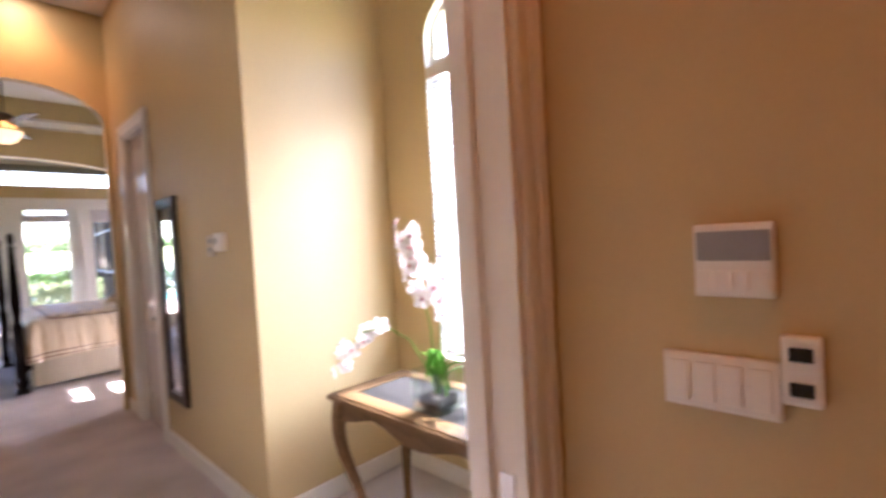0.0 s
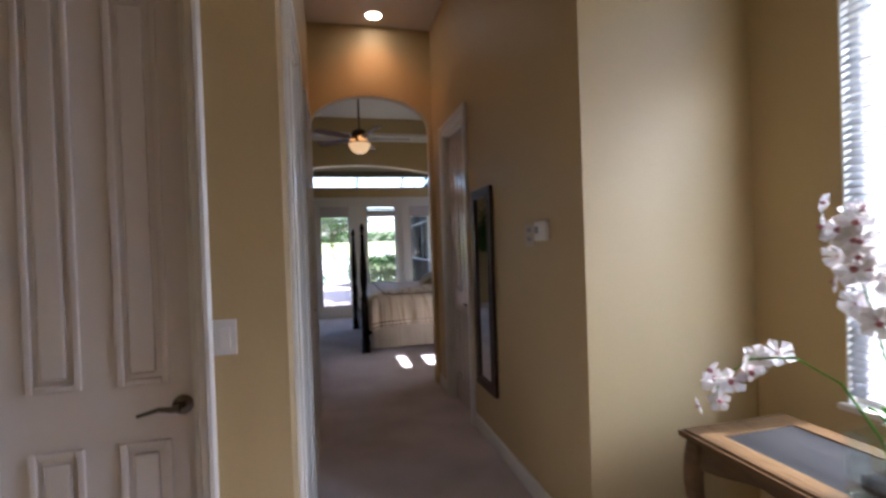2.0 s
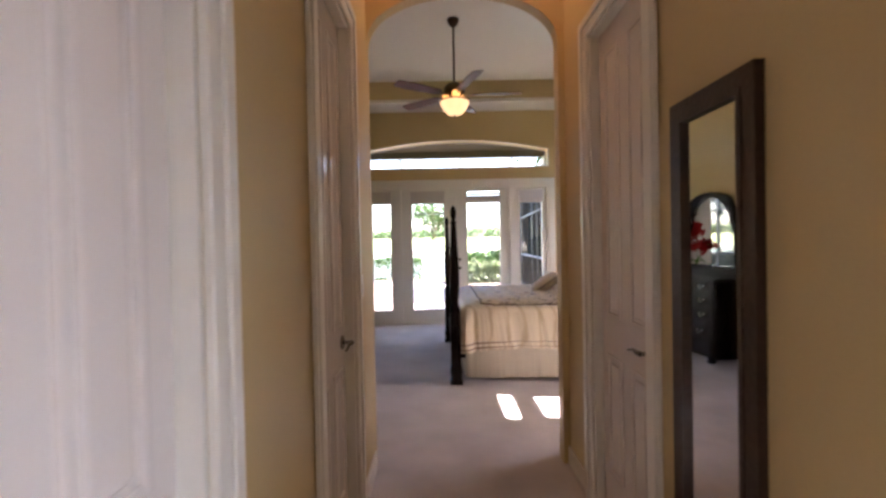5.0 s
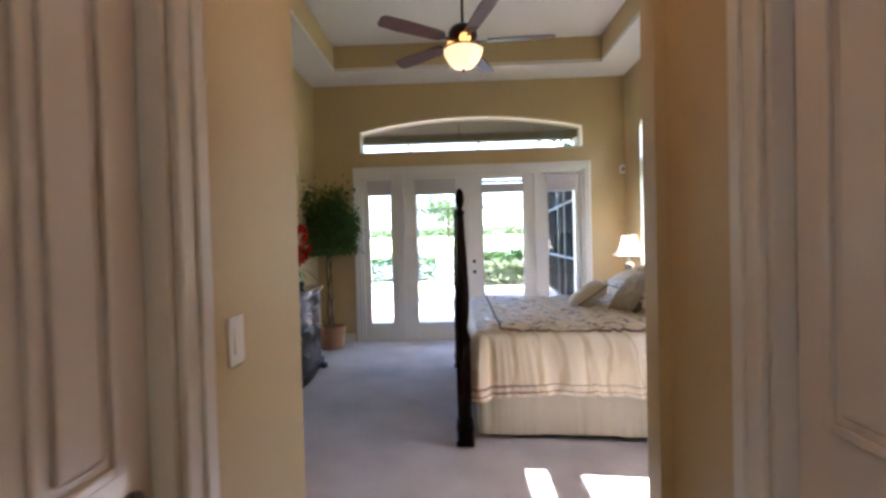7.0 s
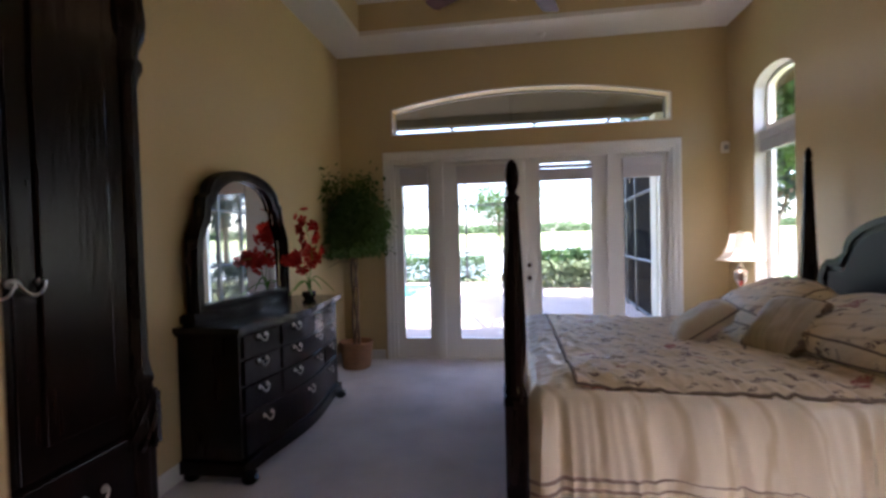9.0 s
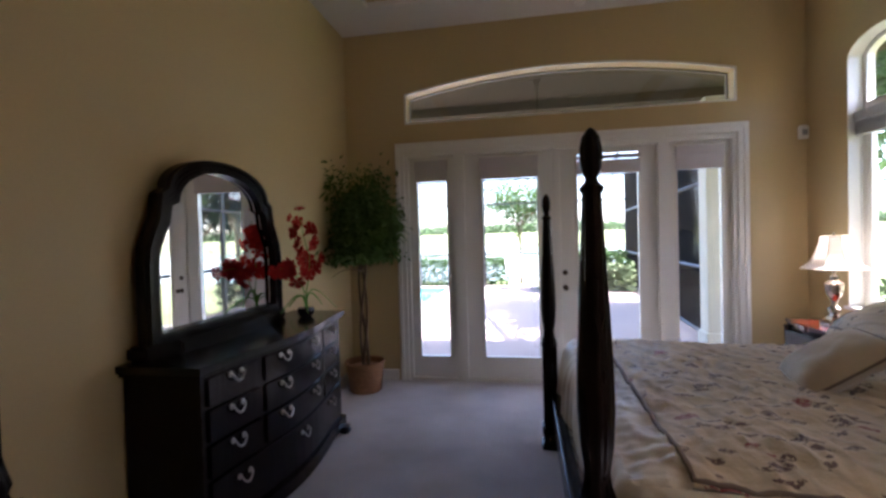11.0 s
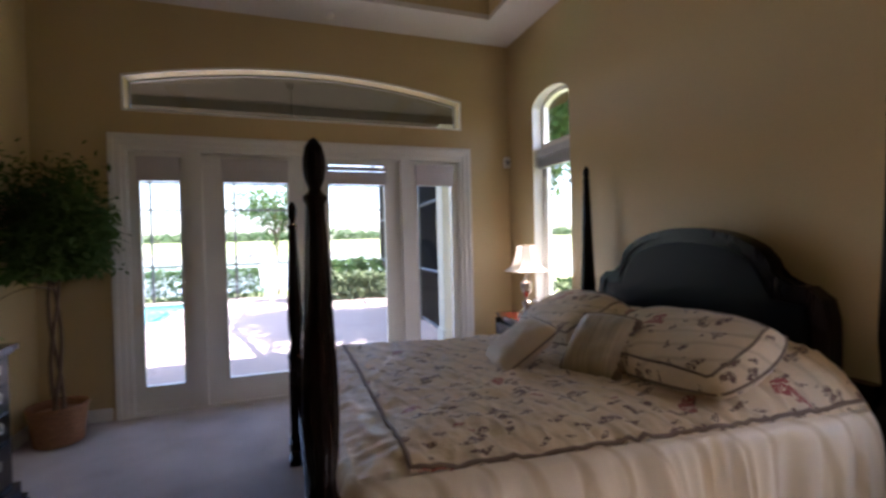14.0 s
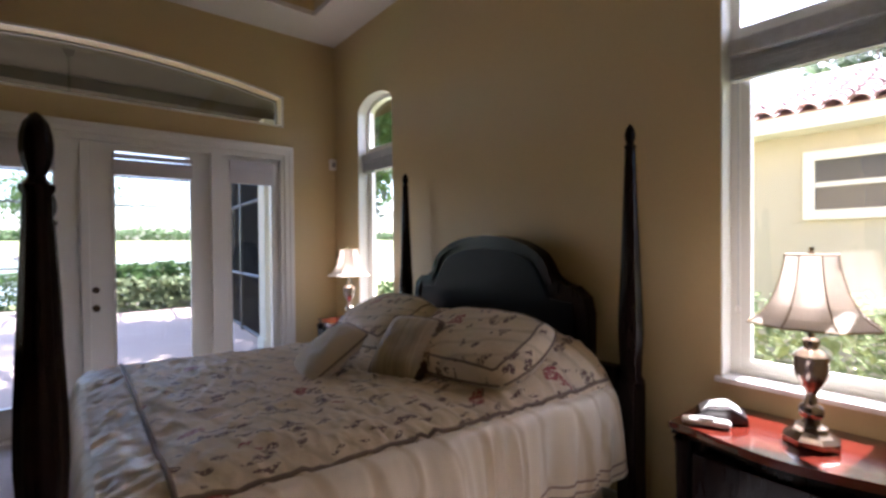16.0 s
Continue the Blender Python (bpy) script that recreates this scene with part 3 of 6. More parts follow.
def panel_door(name, axis, face, u0, u1, z1, panels, out, label, lever_u, lever_dir, knobs=()):
    """A painted slab in its opening with raised panels, a jamb lining and a lever or round knobs."""
    ob = thing(name, (0, 0, 0), label, "door")
    ob["kind"] = "structure"
    put = (lambda a, b, c, d, e, f: (c, d, a, b, e, f)) if axis == "x" else (lambda a, b, c, d, e, f: (a, b, c, d, e, f))

    def at(u_a, u_b, d_a, d_b, za, zb):
        p, q = face - out * d_a, face - out * d_b
        return put(u_a, u_b, min(p, q), max(p, q), za, zb)

    part("leaf", boxes(at(u0 + 0.022, u1 - 0.022, 0.045, 0.08, 0.012, z1 - 0.022)), DOORP, ob)
    for nm, r in (("jamb", (u0, u0 + 0.018, -0.001, 0.137, 0, z1)), ("jamb", (u1 - 0.018, u1, -0.001, 0.137, 0, z1)), ("head_jamb", (u0 + 0.018, u1 - 0.018, -0.001, 0.137, z1 - 0.018, z1)),
                  ("stop", (u0 + 0.018, u0 + 0.032, 0.082, 0.095, 0, z1 - 0.018)), ("stop", (u1 - 0.032, u1 - 0.018, 0.082, 0.095, 0, z1 - 0.018))):
        part(nm, boxes(at(*r)), TRIM, ob)
    for pu0, pu1, pz0, pz1 in panels:
        bm = B()
        m = 0.022
        box(bm, *at(pu0, pu0 + m, 0.034, 0.046, pz0, pz1), bevel=0.005)
        box(bm, *at(pu1 - m, pu1, 0.034, 0.046, pz0, pz1), bevel=0.005)
        box(bm, *at(pu0 + m, pu1 - m, 0.034, 0.046, pz0, pz0 + m), bevel=0.005)
        box(bm, *at(pu0 + m, pu1 - m, 0.034, 0.046, pz1 - m, pz1), bevel=0.005)
        box(bm, *at(pu0 + m + 0.018, pu1 - m - 0.018, 0.037, 0.046, pz0 + m + 0.018, pz1 - m - 0.018), bevel=0.008)
        part("panel", bm, DOORP, ob)
    zc = 0.95
    w = face - out * 0.045
    pt = (lambda u, d, z: (w + out * d, u, z)) if axis == "x" else (lambda u, d, z: (u, w + out * d, z))
    for ku in knobs:
        kz = 1.0
        part("knob", tube([pt(ku, d, kz) for d in (0.0, 0.004, 0.006, 0.016, 0.020, 0.026, 0.032, 0.036, 0.038)],
                          [0.017, 0.016, 0.009, 0.009, 0.015, 0.019, 0.018, 0.012, 0.004], 20), KNOBP, ob, "round glossy white knob", smooth=True)
    if knobs:
        return ob
    bm = tube([pt(lever_u, 0.0, zc), pt(lever_u, 0.008, zc), pt(lever_u, 0.011, zc)], [0.033, 0.033, 0.026], 20)
    tube([pt(lever_u, 0.010, zc), pt(lever_u, 0.048, zc)], 0.010, 10, bm)
    tube([pt(lever_u, 0.048, zc), pt(lever_u + lever_dir * 0.02, 0.052, zc), pt(lever_u + lever_dir * 0.06, 0.050, zc + 0.004),
          pt(lever_u + lever_dir * 0.10, 0.048, zc - 0.006), pt(lever_u + lever_dir * 0.125, 0.046, zc - 0.012)], [0.012, 0.011, 0.008, 0.007, 0.006], 10, bm)
    part("lever_handle", bm, LEVER, ob, "satin nickel lever handle", smooth=True)
    return ob


def panels_of(u0, u1, z1):
    s, c = 0.11 if u1 - u0 > 0.7 else 0.10, (u0 + u1) / 2
    g = 0.05
    return [(u0 + s, c - g, 1.03, z1 - 0.14), (c + g, u1 - s, 1.03, z1 - 0.14), (u0 + s, c - g, 0.24, 0.84), (c + g, u1 - s, 0.24, 0.84)]


panel_door("door_closet", "y", -8.05, -3.36, -2.748, 2.47, panels_of(-3.36, -2.748, 2.47), -1, "closed white four-panel closet door with nickel lever", -2.81, -1)
panel_door("door_hall_east", "x", HALL_E, -6.16, -5.51, 2.49, panels_of(-6.16, -5.51, 2.49), -1, "closed white panelled door on the hall wall", -6.08, 1)
panel_door("door_hall_west_1", "x", HALL_W, -7.735, -7.085, 2.49, panels_of(-7.735, -7.085, 2.49), 1, "closed glossy white panelled closet door with two round knobs", 0, 1, knobs=(-7.47, -7.19))
panel_door("door_hall_west_2", "x", HALL_W, -6.295, -5.655, 2.49, panels_of(-6.295, -5.655, 2.49), 1, "closed white panelled door beside the arch", -5.735, -1)

# the doorway's lining, with its strike plate
dj = thing("door_frame_start", (0, 0, 0), "white painted doorway lining with a strike plate", "door frame")
dj["kind"] = "structure"
part("jamb", boxes((-1.518, -1.50, -9.745, -9.595, 0, 2.47), (-2.78, -2.762, -9.745, -9.595, 0, 2.47), (-2.762, -1.518, -9.745, -9.595, 2.452, 2.47)), TRIM, dj)
part("stop", boxes((-1.53, -1.518, -9.66, -9.625, 0, 2.452), (-2.762, -2.75, -9.66, -9.625, 0, 2.452)), TRIM, dj)
part("strike_plate", boxes((-1.521, -1.518, -9.715, -9.68, 0.93, 1.0), bevel=0.001), NICKEL, dj, "nickel strike plate")


# ---- patio doors ----
def sash(parent, name, x0, x1, z0, z1, glass_x0, glass_x1, gz0, gz1, y0=0.05, y1=0.095, gap=False):
    """A framed glass leaf: stiles, rails, bead, pane and a raised shade at its head."""
    leaf = part(name, boxes((x0, glass_x0, y0, y1, z0, z1), (glass_x1, x1, y0, y1, z0, z1), (glass_x0, glass_x1, y0, y1, z0, gz0), (glass_x0, glass_x1, y0, y1, gz1, z1)), TRIM, parent)
    b = 0.016
    part("bead", boxes((glass_x0 - b, glass_x0 + 0.004, y0 - 0.012, y0, gz0 - b, gz1 + b), (glass_x1 - 0.004, glass_x1 + b, y0 - 0.012, y0, gz0 - b, gz1 + b),
                       (glass_x0 + 0.004, glass_x1 - 0.004, y0 - 0.012, y0, gz0 - b, gz0 + 0.004), (glass_x0 + 0.004, glass_x1 - 0.004, y0 - 0.012, y0, gz1 - 0.004, gz1 + b), bevel=0.004), TRIM, leaf)
    pane = part("pane", boxes((glass_x0 + 0.001, glass_x1 - 0.001, 0.068, 0.074, gz0 + 0.001, gz1 - 0.001)), GLASS, leaf, "clear window glass")
    pane.visible_shadow = False
    # pleated shade drawn up under its head rail
    bm = boxes((glass_x0 - 0.015, glass_x1 + 0.015, y0 - 0.055, y0 - 0.013, 2.235 if gap else 2.225, 2.275 if gap else 2.312), bevel=0.004)
    n = 9
    for i in range(n):
        z = 2.225 - i * 0.0125
        box(bm, glass_x0 - 0.01, glass_x1 + 0.01, y0 - 0.05 + 0.004 * (i % 2), y0 - 0.016, z - 0.0127, z)
    box(bm, glass_x0 - 0.012, glass_x1 + 0.012, y0 - 0.052, y0 - 0.014, 2.092, 2.112, bevel=0.003)
    part("raised_shade", bm, SHADEFAB, leaf, "pale raised pleated shade")
    return leaf


fd = thing("door_french", (0, 0, 0), "white french patio doors with two sidelights, closed", "door")
fd["kind"] = "structure"
J = [(-3.29, -3.255), (-2.775, -2.665), (-0.785, -0.69), (-0.13, -0.095)]
for ja, jb in J:
    part("jamb", boxes((ja, jb, 0.0, 0.14, 0, 2.41)), TRIM, fd)
for (_, ja), (jb, _) in zip(J, J[1:]):
    part("head_jamb", boxes((ja, jb, 0.0, 0.14, 2.36, 2.41)), TRIM, fd)
    part("threshold", boxes((ja, jb, 0.0, 0.14, 0, 0.03)), TRIM, fd)
sash(fd, "sidelight", -3.255, -2.775, 0.03, 2.36, -3.17, -2.855, 0.25, 2.30)
sash(fd, "door_leaf", -2.665, -1.76, 0.03, 2.36, -2.485, -1.925, 0.25, 2.30)
leaf_r = sash(fd, "door_leaf", -1.70, -0.785, 0.03, 2.36, -1.53, -0.955, 0.25, 2.30, gap=True)
sash(fd, "sidelight", -0.69, -0.13, 0.03, 2.36, -0.605, -0.215, 0.25, 2.30)
part("astragal", boxes((-1.76, -1.70, 0.035, 0.11, 0.03, 2.36), bevel=0.006), TRIM, fd)
bm = lathe([(0.0, 0), (0.027, 0), (0.027, 0.006), (0.012, 0.01), (0.010, 0.045), (0.020, 0.05), (0.026, 0.065), (0.020, 0.078), (0.0, 0.08)], 16)
bm.transform(pose(-1.665, 0.05, 0.97, 90, 0, 0))
part("knob", bm, BRONZE, fd, "dark bronze door knob", smooth=True)
bm = lathe([(0.0, 0), (0.026, 0), (0.026, 0.008), (0.018, 0.014), (0.0, 0.015)], 16)
bm.transform(pose(-1.665, 0.05, 1.12, 90, 0, 0))
part("deadbolt", bm, BRONZE, fd, "dark bronze deadbolt", smooth=True)

# niche window above: fixed glass set deep in the arched opening
nw = thing("window_niche", (0, 0, 0), "wide arched clerestory window in a white framed opening", "window")
nw["kind"] = "structure"
inner = arch_line(-3.255, -0.11, 3.0, 0.175, "curve")
outer = arch_line(-3.273, -0.092, 3.018, 0.175, "curve")
part("edge_bead", frame_prism([(-3.273, 2.704)] + outer + [(-0.092, 2.704)], [(-3.257, 2.720)] + [(u, z) for u, z in inner] + [(-0.108, 2.720)], "y", -0.010, -0.001), TRIM, nw)
part("frame", frame_prism([(-3.255, 2.722)] + inner + [(-0.11, 2.722)], [(-3.243, 2.734)] + [(max(-3.243, min(-0.122, u)), z - 0.012) for u, z in inner] + [(-0.122, 2.734)], "y", 0.13, 0.17), OLIVEF, nw)
pn = part("pane", prism([(-3.23, 2.745)] + [(max(-3.23, min(-0.135, u)), z - 0.025) for u, z in inner] + [(-0.135, 2.745)], "y", 0.148, 0.152), GLASS, nw, "clear window glass")
pn.visible_shadow = False


def arched_window(name, face, out_face, hole, bar_z, label, sill_in):
    """A white window in an east wall: lining, frame, bar, arched light above, sash below, sill board and a raised blind."""
    ob = thing(name, (0, 0, 0), label, "window")
    ob["kind"] = "structure"
    u0, u1, z0, z1, rise, shape = hole
    x = out_face - 0.09
    line = arch_line(u0, u1, z1, rise, shape)
    thin = [(max(u0 + 0.006, min(u1 - 0.006, u)), z - 0.006) for u, z in line]
    part("lining", frame_prism([(u0 + 0.001, z0 + 0.001)] + [(max(u0 + 0.001, min(u1 - 0.001, u)), z - 0.001) for u, z in line] + [(u1 - 0.001, z0 + 0.001)],
                               [(u0 + 0.006, z0 + 0.006)] + thin + [(u1 - 0.006, z0 + 0.006)], "x", face + 0.003, x - 0.001), TRIM, ob)
    inn = [(max(u0 + 0.045, min(u1 - 0.045, u)), z - 0.045) for u, z in line]
    part("frame", frame_prism([(u0, z0)] + line + [(u1, z0)], [(u0 + 0.045, z0 + 0.05)] + inn + [(u1 - 0.045, z0 + 0.05)], "x", x, x + 0.06), TRIM, ob)
    part("bar", boxes((x - 0.01, x + 0.06, u0 + 0.045, u1 - 0.045, bar_z - 0.05, bar_z + 0.05), bevel=0.006), TRIM, ob)
    s = 0.04
    part("sash", boxes((x + 0.005, x + 0.045, u0 + 0.045, u0 + 0.045 + s, z0 + 0.05, bar_z - 0.05), (x + 0.005, x + 0.045, u1 - 0.045 - s, u1 - 0.045, z0 + 0.05, bar_z - 0.05),
                       (x + 0.005, x + 0.045, u0 + 0.045 + s, u1 - 0.045 - s, z0 + 0.05, z0 + 0.05 + s)), TRIM, ob)
    pane = part("pane", boxes((x + 0.02, x + 0.025, u0 + 0.046 + s, u1 - 0.046 - s, z0 + 0.051 + s, bar_z - 0.051)), GLASS, ob, "clear window glass")
    pane.visible_shadow = False
    up = part("pane", prism([(u0 + 0.046, bar_z + 0.051)] + [(u, z - 0.001) for u, z in inn] + [(u1 - 0.046, bar_z + 0.051)], "x", x + 0.02, x + 0.025), GLASS, ob, "clear arched glass")
    up.visible_shadow = False
    part("sill", boxes((face - sill_in, x, u0 - 0.02 if sill_in else u0, u1 + 0.02 if sill_in else u1, z0 - 0.0, z0 + 0.025), bevel=0.006), TRIM, ob)
    return ob, x


for nm, hole in (("window_bedroom_far", FARWIN), ("window_bedroom_near", NEARWIN)):
    w_ob, wx = arched_window(nm, EAST, EAST + 0.2, hole, 2.42, "white framed arched window with a raised blind", 0.025)
    bm = boxes((wx - 0.075, wx - 0.012, hole[0] + 0.02, hole[1] - 0.02, 2.325, 2.40), bevel=0.006)
    for i in range(10):
        z = 2.315 - i * 0.0105
        box(bm, wx - 0.068 + 0.003 * (i % 2), wx - 0.016, hole[0] + 0.024, hole[1] - 0.024, z - 0.006, z)
    part("raised_blind", bm, BLIND, w_ob, "white blind drawn up under the bar")
    bm = tube([(wx - 0.045, hole[1] - 0.05, 2.33), (wx - 0.047, hole[1] - 0.052, 1.7), (wx - 0.044, hole[1] - 0.05, 1.18)], 0.0025, 6)
    bm2 = lathe([(0.0, -0.02), (0.011, -0.012), (0.012, 0.004), (0.004, 0.014), (0.0, 0.015)], 10)
    bm2.transform(Matrix.Translation((wx - 0.044, hole[1] - 0.05, 1.17)))
    part("cord", bm, BLIND, w_ob)
    part("cord_weight", bm2, PLASTIC, w_ob, smooth=True)

aw, awx = arched_window("window_alcove", -0.30, -0.16, ALCWIN, 2.47, "white framed arched window with closed white blinds", 0.03)
bm = boxes((awx - 0.06, awx - 0.012, ALCWIN[0] + 0.01, ALCWIN[1] - 0.01, 2.40, 2.465), bevel=0.005)
part("head_rail", bm, PLASTIC, aw, "white blind head rail")
slat_bm = B()
L = (ALCWIN[1] - ALCWIN[0]) / 2 - 0.015
pr = [(-0.020, -0.0145), (-0.008, -0.005), (0.007, 0.006), (0.020, 0.0145)]
rings(slat_bm, [[(px, s * L, pz + 0.0012) for px, pz in pr] + [(px, s * L, pz - 0.0012) for px, pz in pr[::-1]] for s in (-1, 1)])
first = part("slat", slat_bm, BLIND, aw, "white blind slat")
mid_y = (ALCWIN[0] + ALCWIN[1]) / 2
first.matrix_basis = pose(awx - 0.042, mid_y, 2.375)
for i in range(1, 52):
    share("slat", first.data, aw, pose(awx - 0.042, mid_y, 2.375 - i * 0.0305, 0, random.uniform(-4, 4), 0))
for dy in (-0.3, 0.3):
    part("ladder_cord", tube([(awx - 0.068, mid_y + dy, 2.40), (awx - 0.068, mid_y + dy, 0.80)], 0.0015, 5), BLIND, aw)


# ---- bedroom: the four-poster bed ----
FX, HX, NY, FY = -1.88, 0.31, -3.47, -1.53      # post lines: foot, head, near, far

SKEW = Matrix(((1, 0, 0, 0), (-0.096, 1, 0, -0.0754), (0, 0, 1, 0), (0, 0, 0, 1)))  # the bed stands slightly askew
bed = thing("bed", (0, 0, 0), "dark four-poster bed with an arched leather headboard, made up in cream", "bed")


def foot_post(x, y):
    prof = [(0.046, 0.74), (0.052, 0.76), (0.040, 0.79), (0.036, 0.83), (0.046, 0.90), (0.052, 1.00), (0.050, 1.12), (0.044, 1.26), (0.036, 1.42), (0.029, 1.56),
            (0.027, 1.60), (0.034, 1.612), (0.034, 1.622), (0.022, 1.632), (0.017, 1.642), (0.020, 1.65), (0.028, 1.672), (0.032, 1.70), (0.031, 1.73), (0.024, 1.76), (0.012, 1.778), (0.003, 1.785)]
    bm = lathe(prof, 40, x, y, flutes=10, depth=0.10)
    tube([(x, y, 0.72), (x, y, 0.745)], 0.055, 20, bm)
    ob = part("post", bm, DARK, bed, "fluted dark wood post with a carved finial", smooth=True)
    bm = boxes((x - 0.05, x + 0.05, y - 0.05, y + 0.05, 0.16, 0.72), bevel=0.006)
    box(bm, x - 0.060, x + 0.060, y - 0.060, y + 0.060, 0.10, 0.165, bevel=0.012)
    box(bm, x - 0.052, x + 0.052, y - 0.052, y + 0.052, 0.04, 0.10, bevel=0.008)
    box(bm, x - 0.064, x + 0.064, y - 0.064, y + 0.064, 0.0, 0.045, bevel=0.012)
    part("post_base", bm, DARK, bed)


def head_post(x, y):
    prof = [(0.058, 0.78), (0.062, 0.80), (0.048, 0.83), (0.052, 0.92), (0.058, 1.04), (0.056, 1.14), (0.048, 1.30), (0.039, 1.52), (0.031, 1.74), (0.025, 1.91),
            (0.024, 1.94), (0.029, 1.95), (0.022, 1.96), (0.017, 1.967), (0.024, 1.99), (0.026, 2.01), (0.018, 2.04), (0.004, 2.06)]
    bm = lathe(prof, 40, x, y, flutes=10, depth=0.09)
    part("post", bm, DARK, bed, "tall tapered dark wood post", smooth=True)
    part("post_base", boxes((x - 0.048, x + 0.048, y - 0.048, y + 0.048, 0.05, 0.79), (x - 0.058, x + 0.058, y - 0.058, y + 0.058, 0.0, 0.05), bevel=0.008), DARK, bed)


for px, py in ((FX, NY), (FX - 0.03, FY)):
    foot_post(px, py)
    head_post(HX, py)
part("side_rail", boxes((FX + 0.05, HX - 0.055, NY + 0.24, NY + 0.28, 0.20, 0.40), bevel=0.006), DARK, bed)
part("side_rail", boxes((FX + 0.05, HX - 0.055, FY - 0.28, FY - 0.24, 0.20, 0.40), bevel=0.006), DARK, bed)
part("footboard", boxes((FX - 0.02, FX + 0.02, NY + 0.05, FY - 0.05, 0.20, 0.40), (FX - 0.03, FX + 0.03, NY + 0.05, FY - 0.05, 0.40, 0.43), bevel=0.006), DARK, bed)


def head_outline(grow):
    """Half-moon top with stepped shoulders, from the near post to the far one."""
    mid, half = (NY + FY) / 2, (FY - NY) / 2 - 0.205
    pts = []
    for i in range(25):
        a = math.pi * i / 24
        pts.append((mid - (half - 0.24 + grow) * math.cos(a), 1.30 + (0.235 + grow) * math.sin(a)))
    left = [(mid - half - grow, 0.50), (mid - half - grow, 1.10), (mid - half + 0.02 - grow, 1.19 + grow), (mid - half + 0.09, 1.245 + grow), (mid - half + 0.165 - grow, 1.25 + grow), (mid - half + 0.215 - grow, 1.275)]
    right = [(2 * mid - u, z) for u, z in left[::-1]]
    return left + pts + right


hb = part("headboard", prism(head_outline(0.0), "x", HX - 0.045, HX + 0.03, bevel=0.008), DARK, bed)
part("headboard_moulding", frame_prism(head_outline(0.0), head_outline(-0.045), "x", HX - 0.062, HX - 0.044), DARK, hb)
part("leather_panel", prism(head_outline(-0.085), "x", HX - 0.057, HX - 0.044, bevel=0.005), LEATHER, hb, "dark padded leather panel")
part("cross_rail", boxes((HX - 0.04, HX + 0.03, NY + 0.055, FY - 0.055, 0.40, 0.86), bevel=0.005), DARK, hb)

# bedding
part("box_spring", boxes((FX + 0.14, HX - 0.07, NY + 0.22, FY - 0.22, 0.22, 0.48), bevel=0.03), RUFFLE, bed)
part("mattress", boxes((FX + 0.13, HX - 0.07, NY + 0.14, FY - 0.14, 0.49, 0.755), bevel=0.05), RUFFLE, bed)


def rect_ring(x0, x1, y0, y1, r, n):
    """n points round a rounded rectangle, by arc length, with outward normals."""
    w, h = x1 - x0 - 2 * r, y1 - y0 - 2 * r
    total = 2 * w + 2 * h + 2 * math.pi * r
    out = []
    for i in range(n):
        s = total * i / n
        for (cx, cy, dx, dy, ln, a0) in ((x0 + r, y0, 1, 0, w, -90), (x1, y0 + r, 0, 1, h, 0), (x1 - r, y1, -1, 0, w, 90), (x0, y1 - r, 0, -1, h, 180)):
            if s <= ln:
                a = radians(a0)
                out.append((cx + dx * s, cy + dy * s, math.cos(a), math.sin(a), total * i / n))
                break
            s -= ln
            if s <= math.pi * r / 2:
                a = radians(a0) + s / r
                ex, ey = cx + dx * ln, cy + dy * ln
                nx, ny = math.cos(radians(a0)), math.sin(radians(a0))
                ox, oy = ex - nx * r, ey - ny * r
                out.append((ox + r * math.cos(a), oy + r * math.sin(a), math.cos(a), math.sin(a), total * i / n))
                break
            s -= math.pi * r / 2
    return out


CX0, CX1, CY0, CY1 = FX + 0.10, HX - 0.065, NY + 0.05, FY - 0.05
N = 720


def pleat(s):
    return (noise.noise((s * 3.6, 3.1, 0.0)) * 1.3 + noise.noise((s * 9.0, 8.1, 0.0)) * 0.8 + (0.5 - abs(noise.noise((s * 15.0, 5.1, 0.0))) * 1.6) * 0.75) * 0.5 + 0.5


def drape(levels, x0, x1, y0, y1, r, slip=0.45, flare=1.0):
    """Cloth rings: each level is (outward shift, height, pleat depth)."""
    base = rect_ring(x0, x1, y0, y1, r, N)
    loops = []
    for k, (off, z, deep) in enumerate(levels):
        lp = []
        for x, y, nx, ny, s in base:
            o = off + deep * max(0.25, 0.75 + 1.1 * noise.noise((s * 1.4, 9.0, 0.0))) * (pleat(s + slip * (0.8 - z) * noise.noise((s * 0.8, 6.0, 1.0))) - 0.5) * 2.4
            sag = 0.012 * noise.noise((s * 1.7, k * 0.15, 2.0)) * (1 if k else 0)
            fall = max(0.0, 0.774 - z) / 0.35
            near_corner = math.exp(-math.hypot(x - x0, min(abs(y - y0), abs(y - y1))) / 0.09) * flare * fall
            o += 0.06 * near_corner
            lp.append((x + nx * o, y + ny * o, z + sag - 0.04 * near_corner))
        loops.append(lp)
    return loops


def rumple(x, y):
    """Soft ridges and dimples of the quilted top; the satin border is gathered across its width."""
    p = Vector(((x + 0.55 * y) * 10.0, (y - 0.55 * x) * 3.6, 0.3))
    q = Vector(((x - 0.25 * y) * 17.0, (y + 0.25 * x) * 8.0, 1.7))
    z = 0.015 * noise.noise(p) + 0.020 * (0.35 - abs(noise.noise(q))) + 0.006 * noise.noise(q * 2.3)
    if x < CX0 + 0.165:
        z += 0.009 * noise.noise((x * 5, y * 42, 0.4))
    z += 0.011 * noise.noise((x * 30, y * 5, 0.9)) * math.exp(-max(0.0, y - CY0) / 0.14)
    return z


